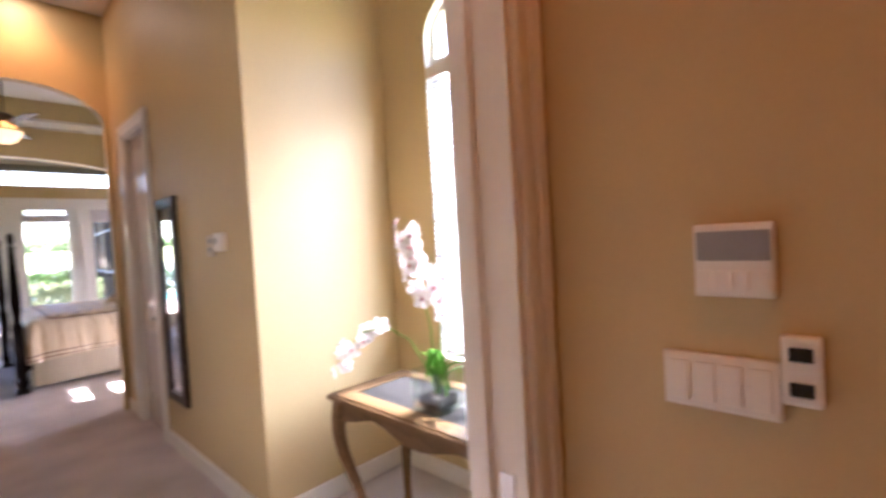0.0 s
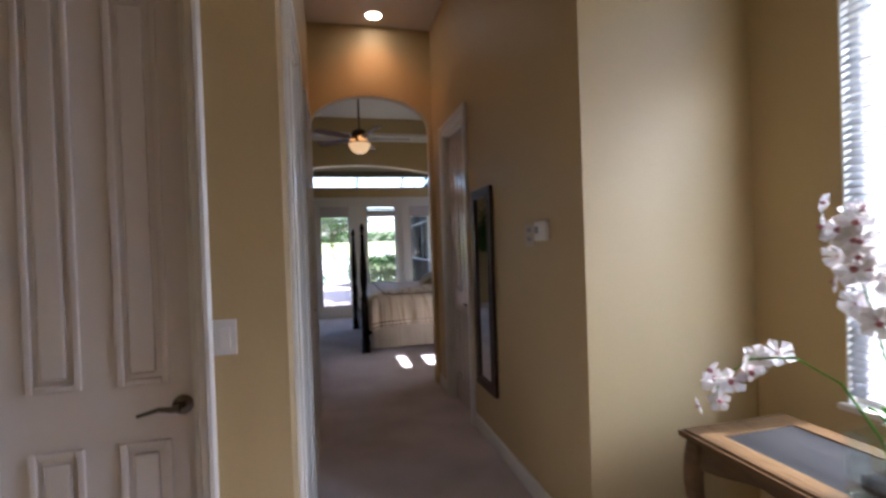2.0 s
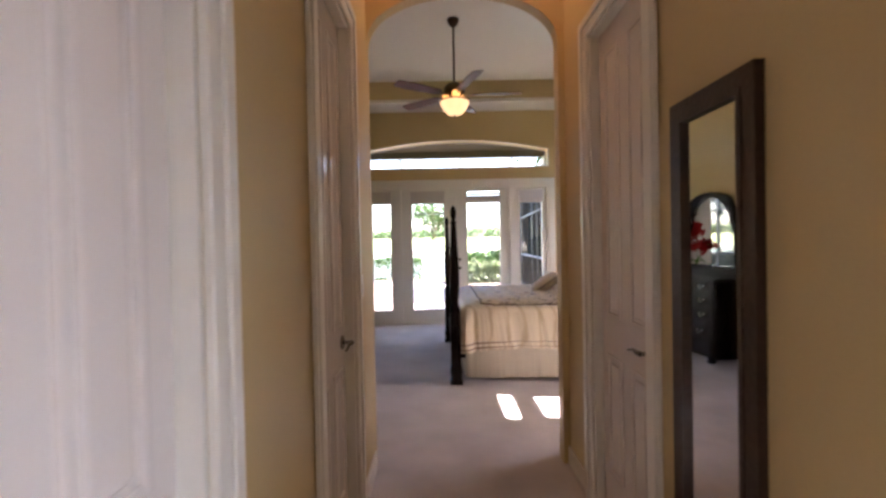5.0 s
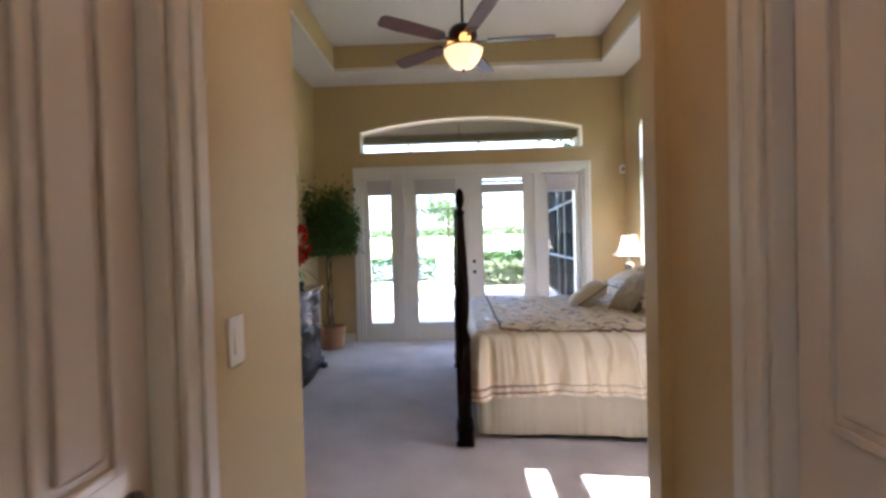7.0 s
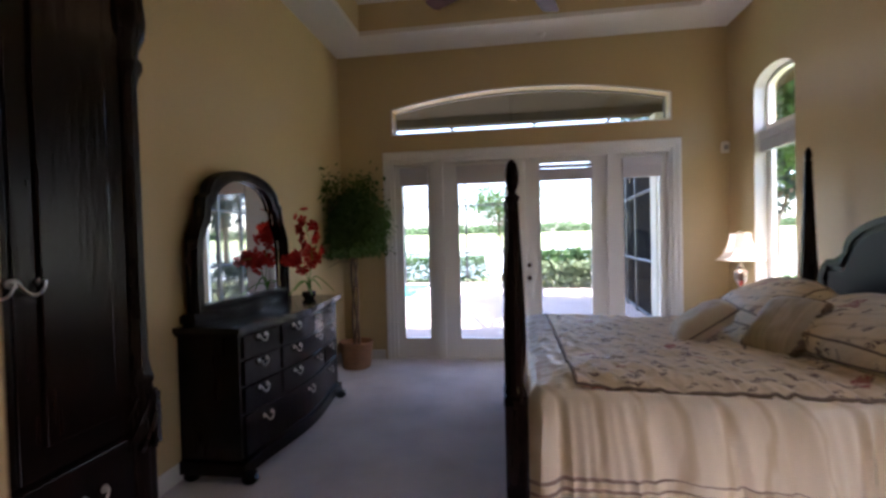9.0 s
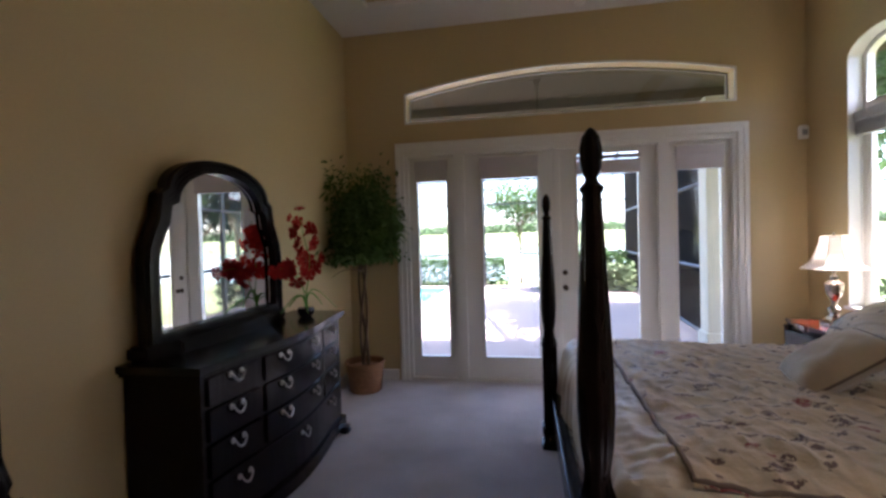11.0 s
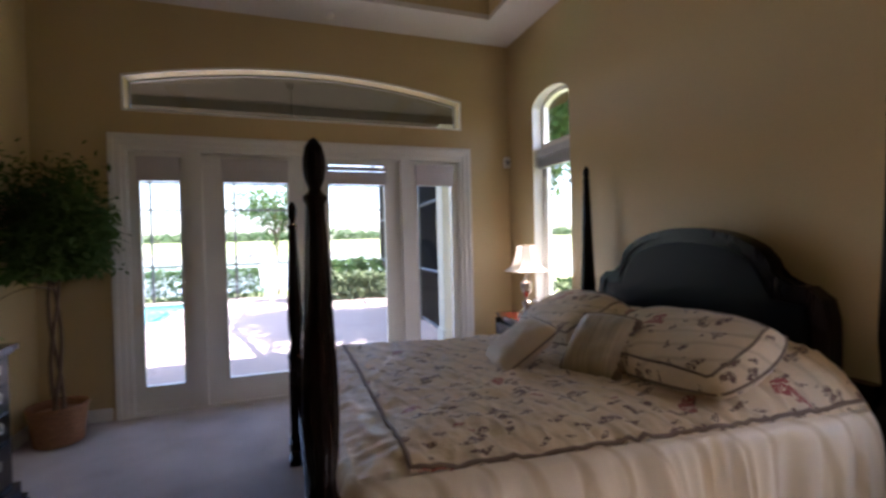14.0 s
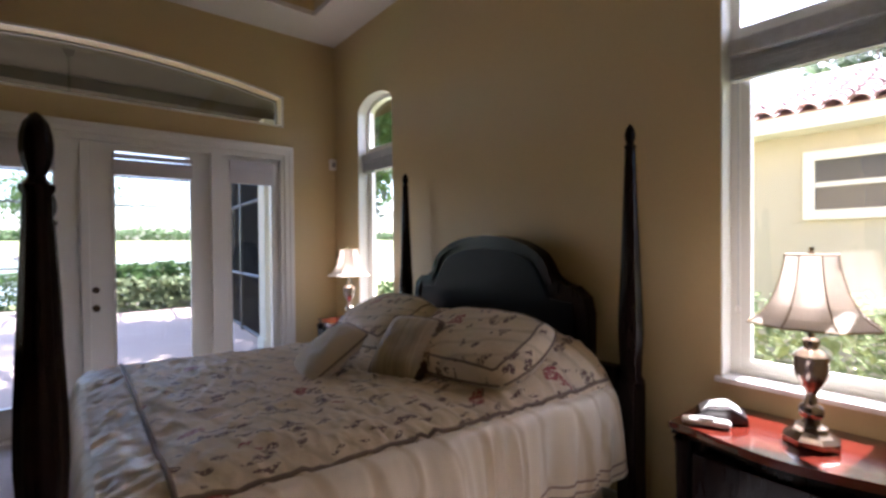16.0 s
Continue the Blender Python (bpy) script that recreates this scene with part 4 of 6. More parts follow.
def top_surface(lo, hi):
    """The quilted top: a rounded, gently rumpled sheet."""
    bm = B()
    nx, ny = 150, 130
    x0, x1, y0, y1 = CX0, CX1, CY0, CY1
    grid = []
    for i in range(nx + 1):
        row = []
        for j in range(ny + 1):
            u, v = i / nx, j / ny
            x, y = x0 + (x1 - x0) * u, y0 + (y1 - y0) * v
            e = min(u * (x1 - x0), (1 - u) * (x1 - x0) + 0.2, v * (y1 - y0), (1 - v) * (y1 - y0))
            z = 0.770 + 0.058 * (1 - math.exp(-e / 0.10))
            z += rumple(x, y)
            tuck = min(1.0, max(0.0, (x - (x1 - 0.80)) / 0.62))
            z += 0.25 * (tuck * tuck * (3 - 2 * tuck)) * (0.80 + 0.2 * math.sin(v * math.pi)) * (1 - math.exp(-e / 0.17))
            row.append(bm.verts.new((x, y, z)))
        grid.append(row)
    for i in range(nx):
        for j in range(ny):
            if not lo <= x0 + (x1 - x0) * (i + 0.5) / nx < hi:
                continue
            bm.faces.new((grid[i][j], grid[i + 1][j], grid[i + 1][j + 1], grid[i][j + 1]))
    return bm


comforter = thing("comforter", (0, 0, 0), "cream embroidered floral comforter with pleated satin sides, spread on the bed", "comforter")
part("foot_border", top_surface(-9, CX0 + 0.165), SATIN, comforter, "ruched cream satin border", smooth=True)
part("top", top_surface(CX0 + 0.165, 9), FLORAL, comforter, "embroidered floral quilted top", smooth=True)
lv = [(-0.004, 0.774, 0.0), (0.016, 0.766, 0.003), (0.030, 0.745, 0.008), (0.040, 0.71, 0.020), (0.047, 0.65, 0.030), (0.052, 0.58, 0.037), (0.055, 0.50, 0.042), (0.056, 0.425, 0.045)]
bm = B()
rings(bm, drape(lv, CX0, CX1, CY0, CY1, 0.06), caps=False)
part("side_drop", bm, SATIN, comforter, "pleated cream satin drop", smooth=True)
for hz in (0.424, 0.378):
    lv = [(0.056, hz + 0.006, 0.045), (0.060, hz + 0.003, 0.045), (0.060, hz - 0.003, 0.045), (0.056, hz - 0.006, 0.045)]
    bm = B()
    rings(bm, drape(lv, CX0, CX1, CY0, CY1, 0.06), caps=False)
    part("hem_band", bm, HEMCORD, comforter, "pinkish brown hem cord", smooth=True)
lv = [(0.056, 0.426, 0.045), (0.056, 0.374, 0.046), (0.060, 0.368, 0.046), (0.058, 0.356, 0.046), (0.052, 0.350, 0.046)]
bm = B()
rings(bm, drape(lv, CX0, CX1, CY0, CY1, 0.06), caps=False)
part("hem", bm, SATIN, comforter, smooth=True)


def top_height(x, y):
    u, v = (x - CX0) / (CX1 - CX0), (y - CY0) / (CY1 - CY0)
    e = min(u * (CX1 - CX0), (1 - u) * (CX1 - CX0) + 0.2, v * (CY1 - CY0), (1 - v) * (CY1 - CY0))
    tuck = min(1.0, max(0.0, (x - (CX1 - 0.80)) / 0.62))
    return (0.770 + 0.058 * (1 - math.exp(-e / 0.10)) + rumple(x, y)
            + 0.25 * (tuck * tuck * (3 - 2 * tuck)) * (0.80 + 0.2 * math.sin(v * math.pi)) * (1 - math.exp(-e / 0.17)))


IN = 0.015
IF = 0.165
line = [(CX1 - 0.02, CY0 + IN)] + [(CX1 - 0.02 + (CX0 + IF - CX1 + 0.02) * k / 60, CY0 + IN) for k in range(1, 61)]
line += [(CX0 + IF, CY0 + IN + (CY1 - CY0 - 2 * IN) * k / 40) for k in range(1, 41)]
line += [(CX0 + IF + (CX1 - 0.02 - CX0 - IF) * k / 60, CY1 - IN) for k in range(1, 61)]
part("piping", tube([(x, y, top_height(x, y) + 0.002) for x, y in line], 0.009, 8), PIPE, comforter, "brown corded piping", smooth=True)

ruffle = thing("dust_ruffle", (0, 0, 0), "plain cream dust ruffle hanging to the carpet", "bed skirt")
lv = [(0.0, 0.465, 0.0), (0.006, 0.36, 0.006), (0.010, 0.24, 0.010), (0.014, 0.12, 0.013), (0.016, 0.035, 0.014)]
loops = drape(lv, CX0 + 0.02, CX1, CY0 + 0.07, CY1 - 0.07, 0.03, 0.1, 0.0)
_w, _h = CX1 - CX0 - 0.02, CY1 - CY0 - 0.14
cut_a, cut_b, cut_c = (int(N * v / (2 * _w + 2 * _h)) for v in (_w, _w + _h, 2 * _w + _h))
for lo, hi, nm in ((0, cut_a, "near_panel"), (cut_b, cut_c, "far_panel"), (cut_c, N, "foot_panel")):
    part(nm, rings(B(), [(lp + lp[:1])[lo:hi + 1] for lp in loops], closed=False, caps=False), RUFFLE, ruffle, smooth=True)


def pillow(name, size, m, mat, label, cord=True, flange=False, fringe=False, puff=0.55, k2=0.26):
    """A stuffed cushion: thin at its seam, pinched at the corners."""
    w, h, d = size
    ob = thing(name, (0, 0, 0), label, "pillow", "pillows on the bed")
    ob.matrix_basis = Matrix.Translation((0, -0.096 * (m.translation.x + 0.785), 0)) @ m
    n = 26
    for side, nm in ((1, "front"), (-1, "back")):
        bm = B()
        g = []
        for i in range(n + 1):
            r = []
            for j in range(n + 1):
                u, v = 2 * i / n - 1, 2 * j / n - 1
                px, py = u * math.sqrt(1 - k2 * v * v), v * math.sqrt(1 - k2 * u * u)
                bulge = (max(0.0, 1 - u ** 4) * max(0.0, 1 - v ** 4)) ** puff
                wr = 0.012 * noise.noise((u * 3 + w * 9, v * 3, side)) * bulge
                r.append(bm.verts.new((w / 2 * px, h / 2 * py, side * (d / 2 * bulge + wr))))
            g.append(r)
        for i in range(n):
            for j in range(n):
                bm.faces.new((g[i][j], g[i + 1][j], g[i + 1][j + 1], g[i][j + 1]))
        part(nm, bm, mat, ob, smooth=True)
    if cord:
        ring = []
        for i in range(80):
            a = 2 * math.pi * i / 79
            u, v = math.cos(a), math.sin(a)
            k = 1 / max(abs(u), abs(v))
            u, v = u * k, v * k
            px, py = u * math.sqrt(1 - k2 * v * v), v * math.sqrt(1 - k2 * u * u)
            ring.append((w / 2 * px, h / 2 * py, 0))
        part("seam_cord", tube(ring, 0.006, 6), PIPE, ob, smooth=True)
    if flange:
        f, ring = 0.84, []
        for i in range(120):
            a = 2 * math.pi * i / 119
            u, v = math.cos(a), math.sin(a)
            k = f / max(abs(u), abs(v))
            u, v = u * k, v * k
            bulge = (max(0.0, 1 - u ** 4) * max(0.0, 1 - v ** 4)) ** puff
            wr = 0.012 * noise.noise((u * 3 + w * 9, v * 3, 1)) * bulge
            ring.append((w / 2 * u * math.sqrt(1 - 0.26 * v * v), h / 2 * v * math.sqrt(1 - 0.26 * u * u), d / 2 * bulge + wr))
        part("flange_cord", tube(ring, 0.006, 6), PIPE, ob, smooth=True)
    if fringe:
        pts = [(w / 2 * (1.8 * i / 30 - 0.9), -h / 2 + 0.008 * math.sin(i * 2.3), 0.008 * math.cos(i * 1.7)) for i in range(31)]
        part("fringe", tube(pts, [0.016 + 0.006 * math.sin(i * 2.9) for i in range(31)], 8), PIPE, ob, "brown brush fringe", smooth=True)
    return ob


pillow("pillow", (0.54, 0.84, 0.22), pose(-0.235, -2.96, 0.965, 0, -23, 5), FLORAL, "large floral pillow sham with corded flange on the covered pillows", flange=True)
pillow("pillow", (0.54, 0.80, 0.24), pose(-0.20, -2.06, 0.965, 0, -23, -3), FLORAL, "large floral pillow sham behind the throw pillows", flange=True)
pillow("pillow", (0.36, 0.32, 0.14), pose(-0.49, -2.75, 0.955, 0, -48, 18), STRIPE, "striped brown and gold throw pillow with brush fringe", fringe=True, puff=0.8, k2=0.1)
pillow("pillow", (0.40, 0.42, 0.15), pose(-0.76, -2.44, 0.905, 0, -36, -12), BEIGE, "plain beige throw pillow propped in front", puff=0.85, k2=0.06)

for whole in (bed, comforter, ruffle):
    for piece in whole.children_recursive:
        piece.data.transform(SKEW)


# ---- bedroom: dresser, mirror, armoire, nightstands, lamps, plant, fan ----
def bail_pull(parent, x, y, z, turn=0.0, w=0.075):
    """A curved drawer pull on two round plates; it faces +x."""
    bm = B()
    for s in (-1, 1):
        tube([(0, s * w / 2, 0), (0.006, s * w / 2, 0), (0.008, s * w / 2, 0)], [0.014, 0.014, 0.008], 12, bm)
        tube([(0.006, s * w / 2, 0), (0.02, s * w / 2, 0)], 0.005, 8, bm)
    pts = [(0.020 + 0.006 * math.sin(math.pi * i / 12), -w / 2 + w * i / 12, -0.036 * math.sin(math.pi * i / 12) ** 0.7) for i in range(13)]
    tube(pts, 0.0045, 8, bm)
    ob = part("pull", bm, NICKEL, parent, "bright nickel bail pull", smooth=True)
    ob.matrix_basis = pose(x, y, z, 0, 0, turn)
    return ob


def bow(y, y0, y1, depth):
    k = 2 * (y - y0) / (y1 - y0) - 1
    return depth * (0.5 + 0.5 * math.cos(math.pi * k)) - 0.0


DY0, DY1 = -2.90, -1.31
dresser = thing("dresser", (WEST + 0.02, 0, 0), "dark glossy serpentine-front dresser with nickel pulls", "dresser")
DX = 0.40


def bowed(x_add, y0, y1, z0, z1, depth=0.075, n=24, back=0.0):
    ys = [y0 + (y1 - y0) * i / n for i in range(n + 1)]
    return prism([(back, y0)] + [(DX + x_add + bow(y, DY0, DY1, depth), y) for y in ys] + [(back, y1)], "z", z0, z1)


part("carcass", bowed(0.0, DY0 + 0.02, DY1 - 0.02, 0.12, 0.915), DARK, dresser)
part("plinth", bowed(0.03, DY0, DY1, 0.05, 0.13), DARK, dresser)
part("top", bowed(0.035, DY0 - 0.02, DY1 + 0.02, 0.915, 0.95), DARKTOP, dresser)
part("top_moulding", bowed(0.018, DY0 - 0.005, DY1 + 0.005, 0.895, 0.916), DARK, dresser)
for yy in (DY0 + 0.045, DY1 - 0.045):
    for xx in (0.05, DX + 0.035):
        part("foot", lathe([(0.03, 0), (0.045, 0.012), (0.05, 0.03), (0.03, 0.05), (0.045, 0.06)], 18, xx, yy), DARK, dresser, smooth=True)
rows = [(0.745, 0.885), (0.58, 0.735), (0.41, 0.57), (0.15, 0.40)]
cols = [(DY0 + 0.05, DY0 + 0.42), (DY0 + 0.44, DY1 - 0.44), (DY1 - 0.42, DY1 - 0.05)]


def drawer(ya, yb, za, zb, pulls, lift):
    """A drawer front that follows the bow of the dresser, with its pulls."""
    ys = [ya + 0.008 + (yb - ya - 0.016) * i / 14 for i in range(15)]
    ol = [(DX - 0.01, ya + 0.008)] + [(DX + 0.014 + bow(y, DY0, DY1, 0.075), y) for y in ys] + [(DX - 0.01, yb - 0.008)]
    dr = part("drawer", prism(ol, "z", za + 0.006, zb - 0.006), DARK, dresser, "glossy dark drawer front")
    for yc in pulls:
        slope = (bow(yc + 0.02, DY0, DY1, 0.075) - bow(yc - 0.02, DY0, DY1, 0.075)) / 0.04
        bail_pull(dr, DX + 0.014 + bow(yc, DY0, DY1, 0.075), yc, (za + zb) / 2 + lift, -math.degrees(math.atan(slope)))


for za, zb in rows[:3]:
    for k, (ya, yb) in enumerate(cols):
        drawer(ya, yb, za, zb, [(ya + yb) / 2] if k != 1 else [ya + 0.17, yb - 0.17], 0.045)
drawer(cols[0][0], cols[2][1], rows[3][0], rows[3][1], (-2.63, -2.10, -1.58), 0.065)

MY = -2.225


def mirror_line(g):
    """Arched dresser mirror with scooped shoulders; g grows the outline."""
    g += 0.058
    w = 0.472 + g
    left = [(-w, 0.16 - g), (-w, 0.44), (-w + 0.012, 0.52 + g * 0.1), (-w + 0.045, 0.585 + g * 0.2), (-w + 0.08, 0.64 + g * 0.3), (-w + 0.092, 0.69 + g * 0.5), (-w + 0.10, 0.715 + g * 0.7), (-w + 0.15, 0.725 + g * 0.9)]
    r = w - 0.15
    arc = [(-r * math.cos(math.pi * i / 24), 0.725 + g * 0.9 + 0.192 * math.sin(math.pi * i / 24)) for i in range(1, 24)]
    return [(MY + u, 0.95 + v) for u, v in left + arc + [(-u, v) for u, v in left[::-1]]]


dm = thing("dresser_mirror", (WEST + 0.02, 0, 0), "arched mirror in a heavy dark wood frame standing on the dresser", "mirror")
part("frame", frame_prism(mirror_line(0.067), mirror_line(0.0), "x", 0.03, 0.085), DARK, dm)
part("inner_moulding", frame_prism(mirror_line(0.012), mirror_line(-0.012), "x", 0.05, 0.095), DARK, dm)
part("outer_moulding", frame_prism(mirror_line(0.062), mirror_line(0.040), "x", 0.084, 0.105), DARK, dm)
part("bead_moulding", frame_prism(mirror_line(0.030), mirror_line(0.018), "x", 0.084, 0.096), DARK, dm)
part("backing", prism(mirror_line(0.05), "x", 0.025, 0.045), DARK, dm)
part("mirror_glass", prism(mirror_line(0.005), "x", 0.046, 0.054), MIRROR, dm, "silvered mirror glass")
part("bevel_edge", frame_prism(mirror_line(-0.010), mirror_line(-0.026), "x", 0.054, 0.057), MIRROR, dm)
part("base", prism([(0.0, MY - 0.63), (0.10, MY - 0.63), (0.16, MY - 0.45), (0.17, MY), (0.16, MY + 0.45), (0.10, MY + 0.63), (0.0, MY + 0.63)], "z", 0.95, 1.02, bevel=0.01), DARK, dm)

# armoire
AY0, AY1, AX = -4.80, -3.83, 0.66
arm = thing("armoire", (WEST + 0.02, 0, 0), "tall dark carved armoire against the wall", "armoire")
part("body", boxes((0.0, AX - 0.03, AY0 + 0.03, AY1 - 0.03, 0.10, 2.46), bevel=0.006), DARK, arm)
part("plinth", boxes((0.0, AX + 0.02, AY0, AY1, 0.0, 0.12), (0.0, AX + 0.0, AY0 + 0.01, AY1 - 0.01, 0.12, 0.16), bevel=0.01), DARK, arm)
cornice = B()
for k, (g, z0, z1) in enumerate(((0.0, 2.46, 2.50), (0.03, 2.50, 2.54), (0.055, 2.54, 2.60), (0.075, 2.60, 2.63))):
    box(cornice, 0.0, AX + g, AY0 - g, AY1 + g * 0.7, z0, z1, bevel=0.008)
part("cornice", cornice, DARK, arm)
mid = (AY0 + AY1) / 2
for ya, yb, s in ((AY0 + 0.10, mid - 0.003, 1), (mid + 0.003, AY1 - 0.10, -1)):
    d = part("door", boxes((AX - 0.03, AX - 0.005, ya, yb, 0.78, 2.40), bevel=0.004), DARK, arm)
    part("door_panel", boxes((AX - 0.006, AX + 0.006, ya + 0.07, yb - 0.07, 0.86, 2.32), bevel=0.006), DARK, d)
    bail_pull(d, AX - 0.004, yb - 0.04 if s > 0 else ya + 0.04, 1.35)
for za, zb in ((0.18, 0.46), (0.48, 0.76)):
    d = part("drawer", boxes((AX - 0.03, AX - 0.002, AY0 + 0.10, AY1 - 0.10, za, zb), bevel=0.006), DARK, arm)
    for yc in (mid - 0.22, mid + 0.22):
        bail_pull(d, AX - 0.002, yc, (za + zb) / 2 + 0.02)
for yc in (AY0 + 0.05, AY1 - 0.05):
    prof = [(0.052, 0.16), (0.056, 0.20), (0.060, 0.26), (0.058, 0.70), (0.064, 0.74), (0.072, 0.80), (0.066, 0.88), (0.052, 0.93), (0.060, 0.95), (0.052, 0.98), (0.044, 1.02),
            (0.042, 1.4), (0.040, 2.04), (0.046, 2.07), (0.060, 2.10), (0.060, 2.12), (0.045, 2.14), (0.050, 2.17), (0.070, 2.22), (0.076, 2.28), (0.068, 2.36), (0.060, 2.45)]
    part("pilaster", lathe(prof, 36, AX - 0.03, yc, flutes=9, depth=0.10), DARK, arm, "carved column with rope-turned foot", smooth=True)
    bm = B()
    for k in range(9):
        a = 2 * math.pi * k / 9
        pts = [(AX - 0.03 + 0.068 * math.cos(a + t * 1.3), yc + 0.068 * math.sin(a + t * 1.3), 0.70 + 0.2 * t) for t in (0, 0.25, 0.5, 0.75, 1.0)]
        tube(pts, 0.010, 6, bm)
    part("carved_rope", bm, DARK, arm, smooth=True)


def bedside(name, y0, y1, label, depth=0.42, h=0.75):
    ob = thing(name, (EAST - 0.02, 0, 0), label, "nightstand", "nightstands beside the bed")
    m = (y0 + y1) / 2

    def front(g, n=20):
        out = [(0.0, y0 - g)]
        for i in range(n + 1):
            k = 2 * i / n - 1
            out.append((-depth - g - 0.035 * math.cos(math.pi * k) * (1 if abs(k) < 0.75 else 0.9), y0 - g + (y1 - y0 + 2 * g) * i / n))
        return out + [(0.0, y1 + g)]

    part("body", prism(front(-0.02), "z", 0.12, h - 0.045), DARK, ob)
    part("top", prism(front(0.012), "z", h - 0.032, h, bevel=0.005), REDTOP, ob, "polished red-brown top")
    part("top_rim", prism(front(0.004), "z", h - 0.05, h - 0.031), DARK, ob)
    part("plinth", prism(front(0.0), "z", 0.06, 0.13), DARK, ob)
    for yy in (y0 + 0.05, y1 - 0.05):
        for xx in (-0.05, -depth + 0.03):
            part("foot", lathe([(0.022, 0), (0.035, 0.015), (0.038, 0.035), (0.025, 0.065)], 16, xx, yy), DARK, ob, smooth=True)
    for yy in (y0 + 0.045, y1 - 0.045):
        part("corner_column", lathe([(0.030, 0.13), (0.024, 0.18), (0.022, 0.5), (0.026, h - 0.08), (0.032, h - 0.05)], 24, -depth + 0.012, yy, flutes=8, depth=0.1), DARK, ob, smooth=True)
    for za, zb in ((0.15, 0.41), (0.43, 0.67)):
        d = part("drawer", boxes((-depth - 0.035, -depth + 0.02, y0 + 0.10, y1 - 0.10, za, zb), bevel=0.006), DARK, ob)
        bail_pull(d, -depth - 0.035, m, (za + zb) / 2 + 0.015, 180)
    return ob


bedside("nightstand", -4.62, -3.88, "dark nightstand with a red-brown glossy top holding lamp and phone")
bedside("nightstand", -1.10, -0.42, "dark nightstand with a red-brown top by the far window", depth=0.40)


def table_lamp(x, y, z, turn, label, scale=1.0):
    ob = thing("table_lamp", (x, y, z), label, "lamp", "lamps on the nightstands", turn)
    ob.scale = (1.0, 1.0, 1.075)
    s = scale
    part("base", lathe([(0.085 * s, 0.0), (0.088 * s, 0.012), (0.088 * s, 0.028), (0.070 * s, 0.040), (0.052 * s, 0.050), (0.050 * s, 0.065), (0.030 * s, 0.075), (0.026 * s, 0.09)], 8), LAMPMETAL, ob, "stepped octagonal metal foot")
    part("stem", lathe([(0.026 * s, 0.09), (0.036 * s, 0.10), (0.038 * s, 0.118), (0.034 * s, 0.13), (0.020 * s, 0.14), (0.017 * s, 0.17), (0.024 * s, 0.19), (0.046 * s, 0.225), (0.052 * s, 0.26),
                        (0.052 * s, 0.285), (0.056 * s, 0.292), (0.055 * s, 0.30), (0.034 * s, 0.318), (0.022 * s, 0.325), (0.026 * s, 0.34), (0.026 * s, 0.352), (0.012 * s, 0.36), (0.008 * s, 0.42), (0.008 * s, 0.66)], 28), LAMPMETAL, ob, "turned urn-shaped metal stem", smooth=True)
    n = 8
    prof = [(0.080, 0.635), (0.085, 0.60), (0.094, 0.56), (0.108, 0.515), (0.130, 0.47), (0.160, 0.432), (0.196, 0.405)]
    loops = []
    for r, zz in prof:
        loops.append([(r * s * math.cos(2 * math.pi * (i + 0.5) / n), r * s * math.sin(2 * math.pi * (i + 0.5) / n), zz) for i in range(n)])
    for r, zz in prof[::-1]:
        loops.append([((r - 0.003) * s * math.cos(2 * math.pi * (i + 0.5) / n), (r - 0.003) * s * math.sin(2 * math.pi * (i + 0.5) / n), zz) for i in range(n)])
    bm = B()
    rings(bm, loops, caps=False)
    part("shade", bm, SHADE, ob, "cream bell shade with eight panels")
    bm = B()
    for i in range(n):
        a = 2 * math.pi * (i + 0.5) / n
        tube([((r + 0.001) * s * math.cos(a), (r + 0.001) * s * math.sin(a), zz) for r, zz in prof], 0.0025, 5, bm)
    for r, zz in (prof[0], prof[-1]):
        pts = [((r + 0.001) * s * math.cos(2 * math.pi * (i + 0.5) / n), (r + 0.001) * s * math.sin(2 * math.pi * (i + 0.5) / n), zz) for i in range(n + 1)]
        tube(pts, 0.004, 5, bm)
    part("shade_trim", bm, material("gold_braid", (0.45, 0.34, 0.2), rough=0.6, dark=0.7, bump=0.1), ob)
    part("bulb", lathe([(0.008, 0.44), (0.014, 0.455), (0.026, 0.49), (0.028, 0.515), (0.018, 0.54), (0.003, 0.55)], 14), BULB, ob, "lit bulb", smooth=True)
    return ob


table_lamp(0.225, -4.30, 0.75, 10, "lit metal table lamp with bell shade near the window")
table_lamp(0.235, -0.78, 0.75, 20, "lit metal table lamp with bell shade on the far nightstand", 1.1)

ph = thing("telephone", (0.25, -4.0, 0.75), "white and black cordless telephone base", "telephone", turn=25)
part("base", prism([(-0.09, 0.0), (0.09, 0.0), (0.09, 0.022), (0.05, 0.05), (-0.03, 0.058), (-0.085, 0.03)], "x", -0.06, 0.06, bevel=0.006), BLACKP, ph)
part("cover", prism([(-0.07, 0.03), (0.075, 0.02), (0.08, 0.036), (0.045, 0.062), (-0.02, 0.070), (-0.065, 0.046)], "x", -0.052, 0.052, bevel=0.008), PHONEP, ph, "pale grey rounded cover")
hs = thing("phone_handset", (0.12, -3.99, 0.75), "white handset lying on the nightstand", "handset", turn=-65)
bm = B()
rings(bm, [[(x, w * math.cos(2 * math.pi * k / 14), 0.018 + h * math.sin(2 * math.pi * k / 14)) for k in range(14)] for x, w, h in
           ((-0.085, 0.010, 0.008), (-0.08, 0.022, 0.014), (-0.05, 0.026, 0.017), (0.0, 0.022, 0.015), (0.05, 0.026, 0.017), (0.08, 0.022, 0.014), (0.085, 0.010, 0.008))])
part("shell", bm, PLASTIC, hs, smooth=True)
part("buttons", boxes((-0.03, 0.03, -0.013, 0.013, 0.032, 0.036), bevel=0.001), GREYP, hs)

